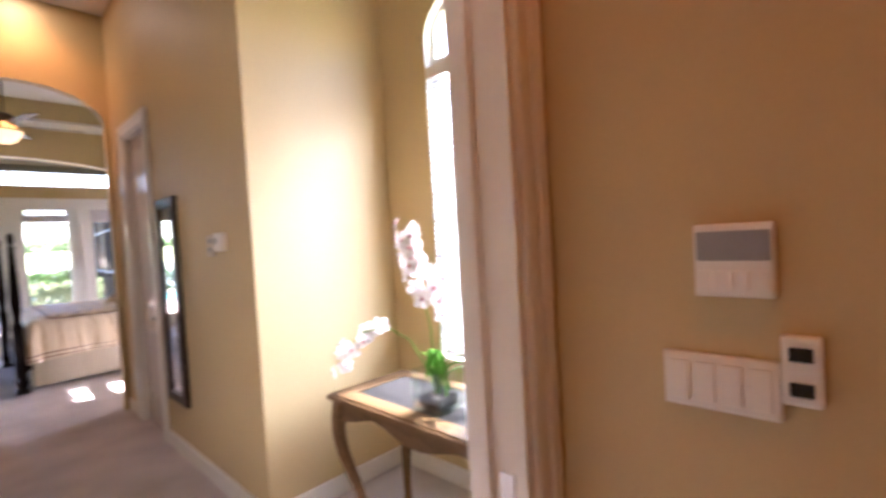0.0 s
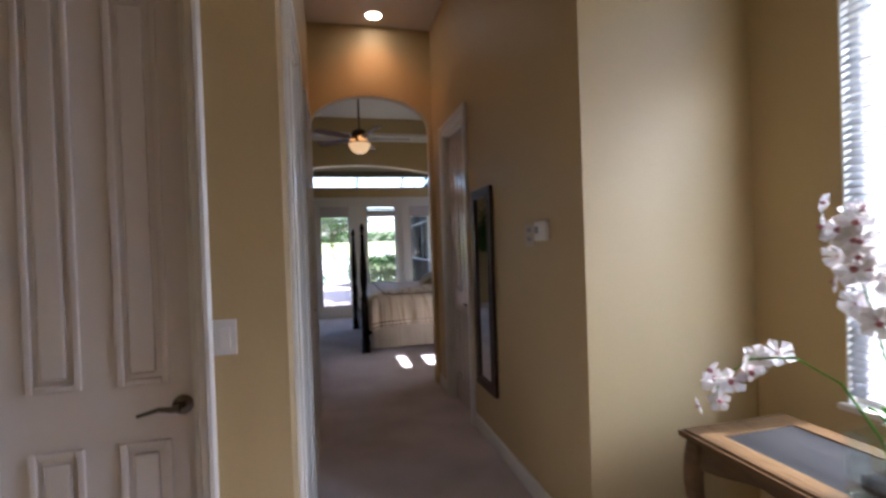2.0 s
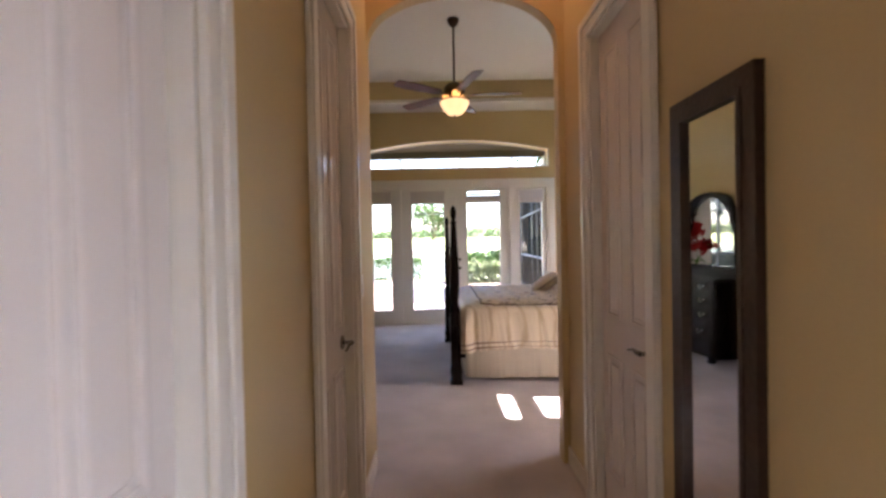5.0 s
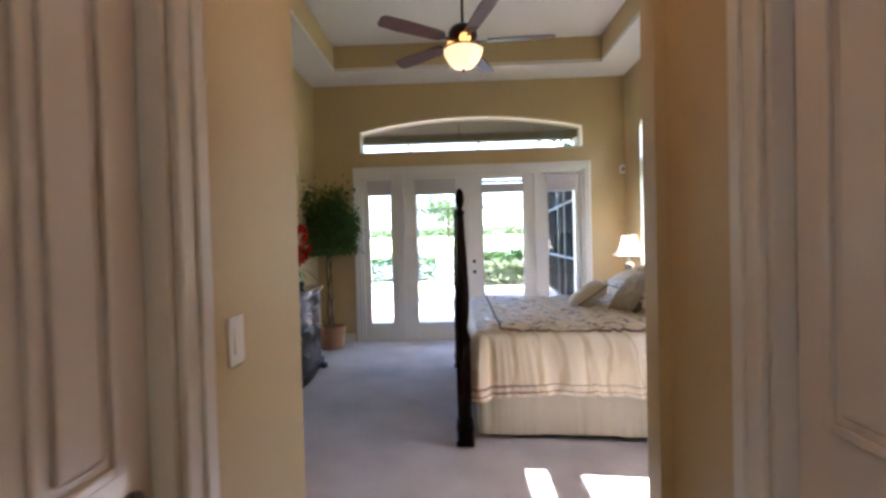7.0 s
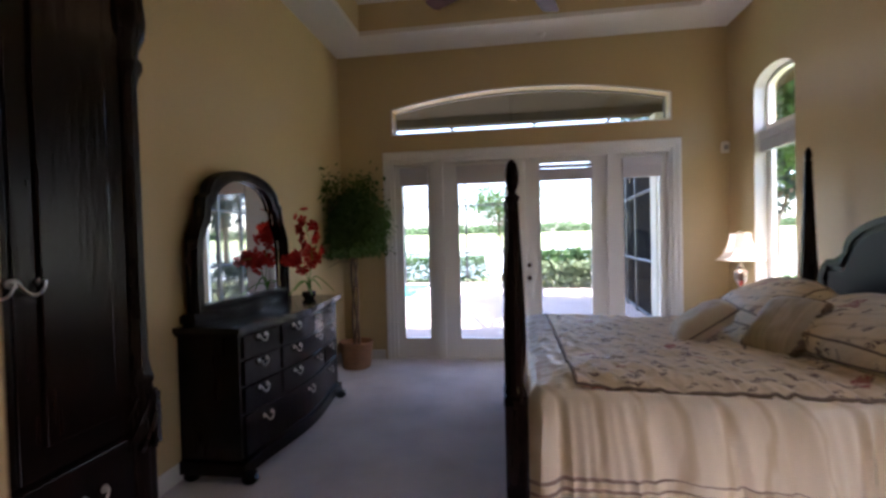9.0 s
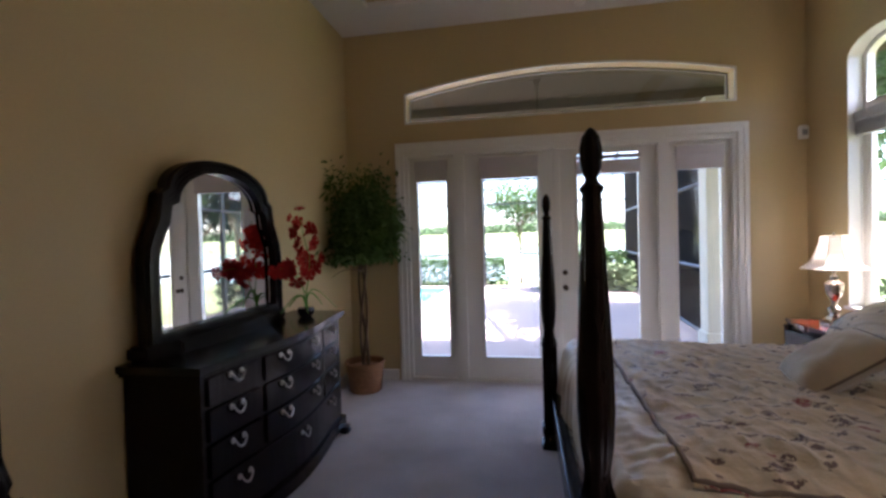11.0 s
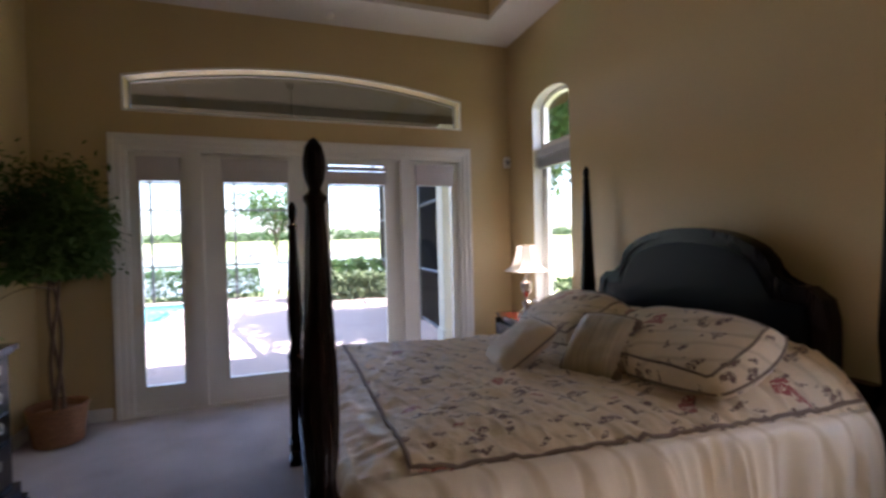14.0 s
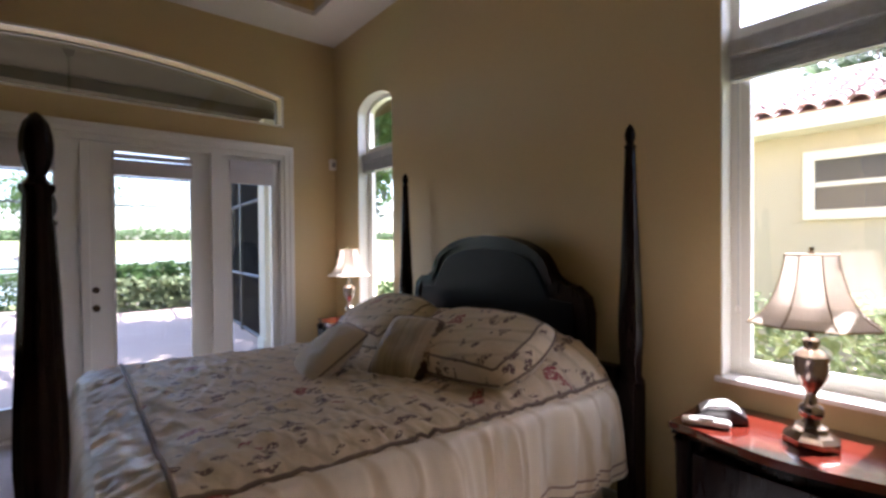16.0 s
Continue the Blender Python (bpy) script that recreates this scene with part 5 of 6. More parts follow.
# ceiling fan
FANX, FANY = -1.81, -2.56
fan = thing("ceiling_fan", (FANX, FANY, -0.04), "five-blade ceiling fan with a lit frosted bowl hanging from the tray", "ceiling fan")
part("canopy", lathe([(0.02, 3.97), (0.045, 3.99), (0.065, 4.03), (0.07, 4.06)], 24), BRONZE, fan, smooth=True)
part("down_rod", tube([(0, 0, 3.30), (0, 0, 3.99)], 0.013, 12), BRONZE, fan)
part("motor", lathe([(0.02, 3.33), (0.06, 3.32), (0.105, 3.29), (0.125, 3.25), (0.125, 3.21), (0.10, 3.185), (0.07, 3.175), (0.06, 3.15), (0.075, 3.135), (0.075, 3.12)], 32), BRONZE, fan, "dark bronze motor housing", smooth=True)
part("light_bowl", lathe([(0.163, 3.105), (0.170, 3.097), (0.160, 3.06), (0.130, 3.005), (0.085, 2.962), (0.035, 2.945), (0.002, 2.943)], 32), BOWL, fan, "lit frosted glass bowl", smooth=True)
part("bowl_rim", lathe([(0.12, 3.10), (0.174, 3.10), (0.174, 3.112), (0.12, 3.116)], 32), BRONZE, fan)
part("finial", lathe([(0.002, 2.918), (0.012, 2.923), (0.014, 2.935), (0.006, 2.946)], 14), BRONZE, fan, smooth=True)
for k in range(3):
    a = radians(40 + 120 * k)
    sh = lathe([(0.018, -0.01), (0.036, 0.005), (0.050, 0.045), (0.042, 0.075)], 14)
    sh.transform(pose(0.095 * math.cos(a), 0.095 * math.sin(a), 3.125))
    part("glass_cup", sh, AMBER, fan, "lit amber glass cup", smooth=True)
for k in range(5):
    a = 358 + 72 * k
    bm = prism([(0.21, -0.05), (0.25, -0.062), (0.60, -0.072), (0.76, -0.066), (0.785, -0.04), (0.785, 0.04), (0.76, 0.066), (0.60, 0.072), (0.25, 0.062), (0.21, 0.05)], "z", -0.004, 0.004)
    bl = part("blade", bm, FANBLADE, fan, "dark rosewood blade")
    bl.matrix_basis = pose(0, 0, 3.18, 0, 0, a) @ pose(0, 0, 0, 12, 0, 0)
    br = part("blade_iron", boxes((0.09, 0.24, -0.018, 0.018, -0.012, -0.005), (0.20, 0.27, -0.04, 0.04, -0.010, -0.005), bevel=0.002), BRONZE, bl)

# ficus in a basket
tree = thing("ficus_tree", (-3.66, -0.36, 0), "potted ficus tree with twisted trunk in a woven basket", "plant")
part("basket", lathe([(0.150, 0.0), (0.162, 0.012), (0.178, 0.15), (0.192, 0.27), (0.203, 0.288), (0.196, 0.305), (0.178, 0.292), (0.174, 0.24), (0.002, 0.24)], 40, flutes=20, depth=0.03), BASKET, tree, "woven brown basket", smooth=True)
part("soil", lathe([(0.128, 0.19), (0.125, 0.215), (0.06, 0.225), (0.002, 0.228)], 24), SOIL, tree, smooth=True)
random.seed(5)
for k in range(3):
    pts = [(0.035 * math.cos(k * 2.1 + z * 5), 0.035 * math.sin(k * 2.1 + z * 5), 0.2 + z * 1.25) for z in [i / 14 for i in range(15)]]
    part("trunk", tube(pts, [0.017 - 0.006 * i / 14 for i in range(15)], 8), BARK, tree, "twisted slender trunk", smooth=True)
bm = B()
tips = []
for k in range(26):
    a, e = random.uniform(0, 6.28), random.uniform(0.0, 1.3)
    ln = random.uniform(0.22, 0.46)
    z0 = random.uniform(1.18, 1.5)
    pts = [(0, 0, z0)]
    for i in range(1, 6):
        t = i / 5
        pts.append((ln * t * math.cos(a) * math.cos(e * 0.8), ln * t * math.sin(a) * math.cos(e * 0.8), z0 + (ln * 1.9 * math.sin(e) + 0.12) * t - 0.20 * t * t))
        tips.append(pts[-1])
    tube(pts, [0.007 - 0.001 * i for i in range(6)], 5, bm)
part("branch", bm, BARK, tree, "thin branches")
spots = []
for _ in range(11000):
    x, y, z = random.choice(tips)
    r = 0.10
    q = (x + random.gauss(0, r), y + random.gauss(0, r * 0.8), z + random.gauss(0, r * 1.1) + 0.02)
    if -0.29 < q[0] < 0.42 and q[1] < 0.30 and q[2] > 1.3:
        spots.append(q)
leaves_mesh("crown", spots, 0.075, 0.032, FICUS, tree, 0.35, "dense small dark green leaves")


def orchid(name, where, turn, petal, stalks, leaf_rows, label, grow, reach=0.62):
    """Sprays of five-petal flowers on arching stalks, over strap leaves."""
    ob = thing(name, where, label, "flowers", turn=turn)
    fl = B()
    for i in range(5):
        a = 2 * math.pi * i / 5
        c, s = math.cos(a), math.sin(a)
        w = 0.016 if i else 0.013
        o = fl.verts.new((0, 0, 0))
        rim = [(0.012, -w * 0.5, 0.003), (0.026, -w, 0.008), (0.038, 0, 0.004), (0.026, w, 0.008), (0.012, w * 0.5, 0.003)]
        vs = [fl.verts.new((x * c - y * s, x * s + y * c, z)) for x, y, z in rim]
        mid_v = fl.verts.new((0.024 * c, 0.024 * s, 0.002))
        seq = [o] + vs
        for p, q in zip(seq, seq[1:] + [o]):
            if p is not q:
                fl.faces.new((mid_v, p, q))
    me = None
    lip = lathe([(0.002, 0.018), (0.006, 0.014), (0.007, 0.006), (0.003, 0.0)], 8)
    lip_me = bpy.data.meshes.new("throat")
    lip.to_mesh(lip_me)
    lip.free()
    lip_me.materials.append(THROAT if petal is BLOOM else REDBLOOM)
    for pts, count, spread in stalks:
        pts = [(x * grow, y * grow, z * grow) for x, y, z in pts]
        part("stalk", tube(pts, [0.0042 - 0.0022 * i / (len(pts) - 1) for i in range(len(pts))], 7), LEAF, ob, "green flower stalk", smooth=True)
        for k in range(count):
            t = 1 - reach * k / count
            f = t * (len(pts) - 1)
            i = min(int(f), len(pts) - 2)
            p = Vector(pts[i]).lerp(Vector(pts[i + 1]), f - i)
            d = Vector((random.uniform(-1, 1), random.uniform(-1, 1), random.uniform(-0.5, 0.6))).normalized()
            q = p + d * spread * random.uniform(0.5, 1.0)
            sc = random.uniform(1.0, 1.45) * (1.25 if petal is REDBLOOM else 1.0) * (0.75 if t > 0.93 else 1.0)
            m = Matrix.Translation(q) @ d.to_track_quat("Z", "Y").to_matrix().to_4x4() @ pose(0, 0, 0, 0, 0, random.uniform(0, 72)) @ Matrix.Diagonal((sc, sc, sc, 1))
            if me is None:
                first_b = part("blossom", fl, petal, ob, recalc=False)
                first_b.matrix_basis = m
                me = first_b.data
                bl = first_b
            else:
                bl = share("blossom", me, ob, m)
            share("throat", lip_me, bl, Matrix())
    for a, ln, rise, w, *up in leaf_rows:
        ln, rise = ln * grow, rise * grow
        c, s = math.cos(radians(a)), math.sin(radians(a))
        lp = []
        n = 12
        for i in range(n + 1):
            t = i / n
            r, z = ln * (0.15 * t + 0.85 * t * t), rise * math.sin(math.pi * min(1.0, 0.12 + (0.36 if ln < 0.1 and not up else 0.80) * t)) - rise * math.sin(math.pi * 0.12) + (0.0 if rise > 0.12 else -0.1 * t * t) + sum(up)
            ww = w * math.sin(math.pi * min(1, 0.15 + 0.83 * t)) ** 0.6
            px, py = r * c, r * s
            lp.append([(px - s * ww, py + c * ww, z + 0.006), (px, py, z), (px + s * ww, py - c * ww, z + 0.006), (px, py, z - 0.0015)])
        part("strap_leaf", rings(B(), lp), LEAF, ob, "long green strap leaf", smooth=True)
    return ob


random.seed(11)
red = orchid("red_orchid", (-3.66, -1.57, 1.015), 0, REDBLOOM,
             [([(0, 0, 0), (0.01, 0.0, 0.1), (0.015, 0.03, 0.2), (0.02, 0.03, 0.30), (0.0, 0.0, 0.42), (0.0, -0.03, 0.52)], 24, 0.10),
              ([(0, 0, 0), (0.01, -0.03, 0.1), (0.0, -0.08, 0.18), (-0.01, -0.15, 0.23), (-0.01, -0.23, 0.25), (0.0, -0.29, 0.24)], 14, 0.06)],
             [(90, 0.22, 0.12, 0.010), (-60, 0.20, 0.10, 0.010), (30, 0.18, 0.16, 0.010), (150, 0.18, 0.10, 0.010), (-120, 0.16, 0.12, 0.010)], "red silk orchid spray in a small dark bowl on the dresser", 1.25)
part("bowl", lathe([(0.03, -0.065), (0.045, -0.06), (0.06, -0.035), (0.062, -0.012), (0.056, 0.0), (0.002, 0.004)], 24), BLACKP, red, "small dark bowl", smooth=True)

# small fixtures of the bedroom
sn = thing("motion_sensor", (0.445, -0.001, 2.37), "small white motion sensor high on the wall", "sensor")
part("shell", prism([(-0.035, -0.06), (0.035, -0.06), (0.038, 0.04), (0.025, 0.06), (-0.025, 0.06), (-0.038, 0.04)], "y", -0.05, 0.0, bevel=0.008), PLASTIC, sn)
part("lens", boxes((-0.022, 0.022, -0.054, -0.049, -0.03, 0.02), bevel=0.002), GREYP, sn)
sp = thing("smoke_detector", (-1.50, -0.2, SOFFIT), "small round white detector on the ceiling border", "smoke detector")
part("shell", lathe([(0.002, -0.03), (0.03, -0.03), (0.045, -0.02), (0.05, 0.0)], 24), PLASTIC, sp, smooth=True)


def wall_switch(name, m, gangs, label):
    """A rocker plate that faces +x in its own space."""
    ob = thing(name, (0, 0, 0), label, "light switch")
    ob.matrix_basis = m
    w = 0.0365 + 0.023 * (gangs - 1)
    part("plate", boxes((0.0, 0.007, -w, w, -0.06, 0.06), bevel=0.003), PLASTIC, ob)
    for g in range(gangs):
        y = (g - (gangs - 1) / 2) * 0.046
        part("rocker", prism([(0.006, -0.033), (0.012, -0.033), (0.009, 0.033), (0.006, 0.033)], "y", y - 0.0165, y + 0.0165), PLASTIC, ob)
    return ob


wall_switch("light_switch", pose(HALL_W, -5.42, 1.19), 1, "white rocker switch on the hall wall by the arch")
wall_switch("light_switch", pose(-2.66, -8.05, 1.175, 0, 0, -90), 1, "white rocker switch beside the closet door")
wall_switch("wall_outlet", pose(WEST, -3.35, 0.35), 1, "white wall outlet plate low on the wall")
th = thing("thermostat", (HALL_E, -7.545, 1.515), "white thermostat with a small dark display", "thermostat")
part("shell", boxes((-0.03, 0.0, -0.066, 0.066, -0.052, 0.052), bevel=0.012), PLASTIC, th)
part("display", boxes((-0.032, -0.029, 0.010, 0.050, -0.012, 0.025), bevel=0.001), GREYP, th, "small grey display")
pl = thing("wall_plate", (HALL_E, -7.385, 1.495), "small tan and white wall control plate", "control plate")
part("plate", boxes((-0.012, 0.0, -0.055, 0.055, -0.06, 0.065), bevel=0.004), material("ivory_plastic", (0.55, 0.47, 0.36), rough=0.4, dark=0.95, bump=0.01), pl)
for z in (-0.02, 0.03):
    part("button", boxes((-0.017, -0.011, -0.02, 0.02, z - 0.012, z + 0.012), bevel=0.002), GREYP, pl)

# long wall mirror in the hall
wm = thing("wall_mirror", (HALL_E, -6.59, 0), "tall narrow wall mirror in a dark ornamented frame", "mirror")
hw, z0, z1 = 0.205, 0.395, 1.855
part("frame", frame_prism([(-hw, z0), (hw, z0), (hw, z1), (-hw, z1)], [(-hw + 0.055, z0 + 0.055), (hw - 0.055, z0 + 0.055), (hw - 0.055, z1 - 0.055), (-hw + 0.055, z1 - 0.055)], "x", -0.028, -0.002), MFRAME, wm)
part("inner_moulding", frame_prism([(-hw + 0.05, z0 + 0.05), (hw - 0.05, z0 + 0.05), (hw - 0.05, z1 - 0.05), (-hw + 0.05, z1 - 0.05)],
                                   [(-hw + 0.068, z0 + 0.068), (hw - 0.068, z0 + 0.068), (hw - 0.068, z1 - 0.068), (-hw + 0.068, z1 - 0.068)], "x", -0.032, -0.012), MFRAME, wm)
part("mirror_glass", boxes((-0.016, -0.010, -hw + 0.05, hw - 0.05, z0 + 0.05, z1 - 0.05)), MIRROR, wm, "silvered mirror glass")

# recessed can light
can = thing("recessed_light", (-1.82, -5.28, HALL_CEIL), "lit round recessed ceiling light", "ceiling light")
part("trim_ring", lathe([(0.075, 0.0), (0.075, -0.006), (0.10, -0.006), (0.10, 0.0)], 32), PLASTIC, can)
part("lens", lathe([(0.002, -0.003), (0.074, -0.003), (0.074, 0.0)], 32), CANGLOW, can, "glowing lens")

# fixtures under the warm light at the start
def start_plate(y, z, w, h, d, name, label, mat=PLASTIC):
    ob = thing(name, (-1.42, y, z), label, name.replace("_", " "))
    part("shell", boxes((-d, 0.0, -w / 2, w / 2, -h / 2, h / 2), bevel=0.005), mat, ob)
    return ob


kp = start_plate(-10.08, 1.415, 0.105, 0.112, 0.022, "alarm_keypad", "white alarm keypad with a grey screen")
part("screen", boxes((-0.024, -0.021, -0.048, 0.048, 0.0, 0.045), bevel=0.001), GREYP, kp, "grey screen")
for k in range(4):
    part("key", boxes((-0.025, -0.021, -0.045 + k * 0.024, -0.027 + k * 0.024, -0.045, -0.015), bevel=0.001), PLASTIC, kp)
sp4 = start_plate(-10.053, 1.22, 0.162, 0.09, 0.012, "switch_panel", "white four-gang switch panel")
for k in range(4):
    part("rocker", boxes((-0.016, -0.011, -0.07 + k * 0.037, -0.042 + k * 0.037, -0.032, 0.032), bevel=0.002), PLASTIC, sp4)
vc = start_plate(-10.158, 1.257, 0.047, 0.10, 0.02, "volume_control", "white volume control with two dark buttons")
for z in (-0.025, 0.025):
    part("button", boxes((-0.024, -0.019, -0.014, 0.014, z - 0.010, z + 0.010), bevel=0.002), BLACKP, vc)

# ---- alcove: console table and white orchid ----
ct = thing("console_table", (0, 0, 0), "carved walnut console table with inset dark glass top", "console table")
CXA, CXB, CYA, CYB, CZ = -1.03, -0.56, -9.42, -8.27, 0.735
part("top", frame_prism([(CXA, CYA), (CXB, CYA), (CXB, CYB), (CXA, CYB)], [(CXA + 0.085, CYA + 0.10), (CXB - 0.07, CYA + 0.10), (CXB - 0.07, CYB - 0.10), (CXA + 0.085, CYB - 0.10)], "z", CZ - 0.03, CZ), WALNUT, ct)
part("edge_moulding", frame_prism([(CXA - 0.014, CYA - 0.014), (CXB + 0.01, CYA - 0.014), (CXB + 0.01, CYB + 0.014), (CXA - 0.014, CYB + 0.014)], [(CXA + 0.02, CYA + 0.02), (CXB - 0.02, CYA + 0.02), (CXB - 0.02, CYB - 0.02), (CXA + 0.02, CYB - 0.02)], "z", CZ - 0.028, CZ - 0.008), WALNUT, ct)
part("glass_inset", boxes((CXA + 0.085, CXB - 0.07, CYA + 0.10, CYB - 0.10, CZ - 0.014, CZ - 0.004)), TABLEGLASS, ct, "dark inset glass")


def apron(u0, u1, n=24):
    return [(u0, CZ - 0.03)] + [(u0 + (u1 - u0) * i / n, CZ - 0.075 - 0.055 * abs(math.cos(2 * math.pi * i / n)) ** 1.5) for i in range(n + 1)] + [(u1, CZ - 0.03)]


part("apron", prism(apron(CYA + 0.05, CYB - 0.05), "x", CXA + 0.015, CXA + 0.04), WALNUT, ct)
part("apron", prism(apron(CYA + 0.05, CYB - 0.05), "x", CXB - 0.04, CXB - 0.015), WALNUT, ct)
part("apron", prism(apron(CXA + 0.05, CXB - 0.05), "y", CYB - 0.04, CYB - 0.015), WALNUT, ct)
part("apron", prism(apron(CXA + 0.05, CXB - 0.05), "y", CYA + 0.015, CYA + 0.04), WALNUT, ct)
for sx, cx in ((-1, CXA + 0.045), (1, CXB - 0.045)):
    for sy, cy in ((-1, CYA + 0.045), (1, CYB - 0.045)):
        pts, rad = [], []
        for i in range(19):
            t = i / 18
            off = 0.030 * math.sin(2 * math.pi * (t * 0.85 + 0.05)) - 0.02 * t + 0.06 * max(0, t - 0.85)
            pts.append((cx + sx * off, cy + sy * off, (CZ - 0.03) * (1 - t)))
            rad.append(0.040 - 0.024 * t + 0.012 * max(0, t - 0.88) / 0.12)
        part("leg", tube(pts, rad, 12), WALNUT, ct, "curved cabriole leg", smooth=True)
part("stretcher", boxes((CXA + 0.06, CXB - 0.06, (CYA + CYB) / 2 - 0.02, (CYA + CYB) / 2 + 0.02, 0.20, 0.225), bevel=0.006), WALNUT, ct)

random.seed(21)
vx, vy = -0.86, -8.85
wo = orchid("white_orchid", (vx, vy, CZ + 0.03), 0, BLOOM,
            [([(0, 0, 0), (0.0, 0.01, 0.12), (0.0, 0.02, 0.25), (-0.01, 0.045, 0.38), (-0.02, 0.07, 0.49), (-0.03, 0.075, 0.59)], 28, 0.06),
             ([(0, 0, 0), (-0.01, 0.03, 0.10), (-0.03, 0.09, 0.20), (-0.07, 0.16, 0.245), (-0.12, 0.23, 0.23), (-0.15, 0.29, 0.17), (-0.16, 0.31, 0.10)], 11, 0.045),
             ([(0, 0, 0), (0.01, 0.0, 0.12), (0.02, -0.01, 0.26), (0.02, -0.02, 0.36), (0.01, -0.03, 0.45)], 8, 0.035)],
            [(205, 0.10, 0.10, 0.019, 0.15), (248, 0.07, 0.09, 0.017, 0.16), (130, 0.05, 0.26, 0.015), (60, 0.06, 0.24, 0.014), (250, 0.04, 0.22, 0.015), (190, 0.06, 0.20, 0.015),
             (-60, 0.30, 0.24, 0.009), (-78, 0.36, 0.22, 0.008), (-42, 0.34, 0.17, 0.007), (-50, 0.26, 0.28, 0.008), (20, 0.10, 0.22, 0.016)], "white orchid sprays with strap leaves in a clear glass cube", 1.3, 0.48)
v0, v1 = 0.082, 0.075
part("glass_vase", frame_prism([(-v0, -v0), (v0, -v0), (v0, v0), (-v0, v0)], [(-v1, -v1), (v1, -v1), (v1, v1), (-v1, v1)], "z", -0.026, 0.145), VASE, wo, "clear square glass vase")
part("vase_foot", boxes((-v0, v0, -v0, v0, -0.03, -0.016), bevel=0.004), VASE, wo)
part("moss", boxes((-0.062, 0.062, -0.062, 0.062, -0.015, 0.035), bevel=0.015), SOIL, wo, "dark moss filling")


# ---- outside: lanai, pool, garden, lake, neighbour ----
random.seed(31)
DECK = -0.03
POOL = (-9.5, -4.35, 5.9, 9.2)
tagged(part("patio", boxes((-10.0, 1.2, 0.2, POOL[2], DECK - 0.12, DECK), (POOL[1], 1.2, POOL[2], 10.0, DECK - 0.12, DECK), (-10.0, POOL[1], POOL[3], 10.0, DECK - 0.12, DECK)), PAVER), "pale paver patio around the pool", "patio", kind="structure")
pool = thing("swimming_pool", (0, 0, 0), "turquoise swimming pool set in the patio", "pool")
part("water", boxes((POOL[0], POOL[1], POOL[2], POOL[3], DECK - 0.35, DECK - 0.06)), POOLW, pool, "turquoise water")
part("coping", boxes((POOL[1] - 0.02, POOL[1] + 0.25, POOL[2] - 0.02, POOL[3] + 0.02, DECK + 0.001, DECK + 0.03), (POOL[0], POOL[1] - 0.02, POOL[2] - 0.25, POOL[2] + 0.02, DECK + 0.001, DECK + 0.03),
                      (POOL[0], POOL[1] - 0.02, POOL[3] - 0.02, POOL[3] + 0.25, DECK + 0.001, DECK + 0.03), bevel=0.008), PAVER, pool, "pale stone coping")

# one ground sheet with lake basin and far bank
bm = B()
ys = [-400, -60, -14, 0.2, 10.2, 14, 16, 17, 104, 110, 130, 155, 180, 220, 400, 1500]
zs = [-0.15, -0.15, -0.15, -0.15, -0.15, -0.25, -0.8, -1.2, -1.2, -0.4, 0.8, 2.2, 3.3, 3.6, 3.6, 3.6]
xs = [-1500, -300, -120, -60, -30, -12, 0, 12, 30, 60, 120, 300, 1500]
g = [[bm.verts.new((x, y, z)) for x in xs] for y, z in zip(ys, zs)]
for i in range(len(ys) - 1):
    for j in range(len(xs) - 1):
        bm.faces.new((g[i][j], g[i][j + 1], g[i + 1][j + 1], g[i + 1][j]))
tagged(part("ground", bm, GRASS), "sunlit lawn and fairway grass", "ground", kind="structure")
tagged(part("lake", boxes((-300, 300, 15.5, 110, -1.25, -0.75)), LAKE), "pale grey lake behind the garden", "lake", kind="structure")

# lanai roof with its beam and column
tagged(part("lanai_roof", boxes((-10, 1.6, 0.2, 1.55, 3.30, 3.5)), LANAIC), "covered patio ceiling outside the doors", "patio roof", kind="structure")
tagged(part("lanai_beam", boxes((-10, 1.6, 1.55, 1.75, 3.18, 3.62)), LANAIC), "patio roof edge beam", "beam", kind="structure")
col = thing("patio_column", (0, 0, 0), "cream stucco patio column", "column")
part("shaft", boxes((0.187, 0.467, 1.51, 1.77, DECK, 3.18), bevel=0.012), STUCCO, col)
part("base", boxes((0.16, 0.494, 1.48, 1.80, DECK, 0.22), bevel=0.02), STUCCO, col)

# unseen outer skin of the house, added so that sun only enters through the windows
tagged(part("house_roof", boxes((-6.0, EAST + 0.75, -5.2, 0.5, 4.32, 4.5), (-6.0, 0.2, -12.5, -5.2, 4.32, 4.5)), STUCCO), "house roof slab above the rooms", "roof", kind="structure")
# unseen eave, set low to cut the sun patch on the carpet
tagged(part("sun_trim_eave", boxes((EAST + 0.55, EAST + 0.75, -5.2, 0.5, 3.43, 4.32)), STUCCO), "unseen eave added to trim the sun patches", "eave", kind="structure")
tagged(part("house_side_wall", boxes((-0.16, 0.0, -12.0, -9.74, -0.15, 4.3), (-6.0, -4.13, -12.4, 0.0, -0.15, 4.3), (-4.13, -0.16, -12.4, -11.6, -0.15, 4.3)), STUCCO), "outer cream stucco house wall", "wall", kind="structure")

cage = thing("pool_cage", (0, 0, 0), "dark aluminium pool enclosure frame", "screen enclosure")
CY = 9.75


def side_x(y):
    """The side of the enclosure runs slightly outwards from the patio column to the far corner."""
    return 0.42 + 0.0667 * (y - 1.8)


for x in (-9.6, -7.5, -5.4, -3.3, -1.2, side_x(CY)):
    part("post", boxes((x - 0.03, x + 0.03, CY - 0.03, CY + 0.03, DECK, 3.3), bevel=0.003), CAGE, cage)
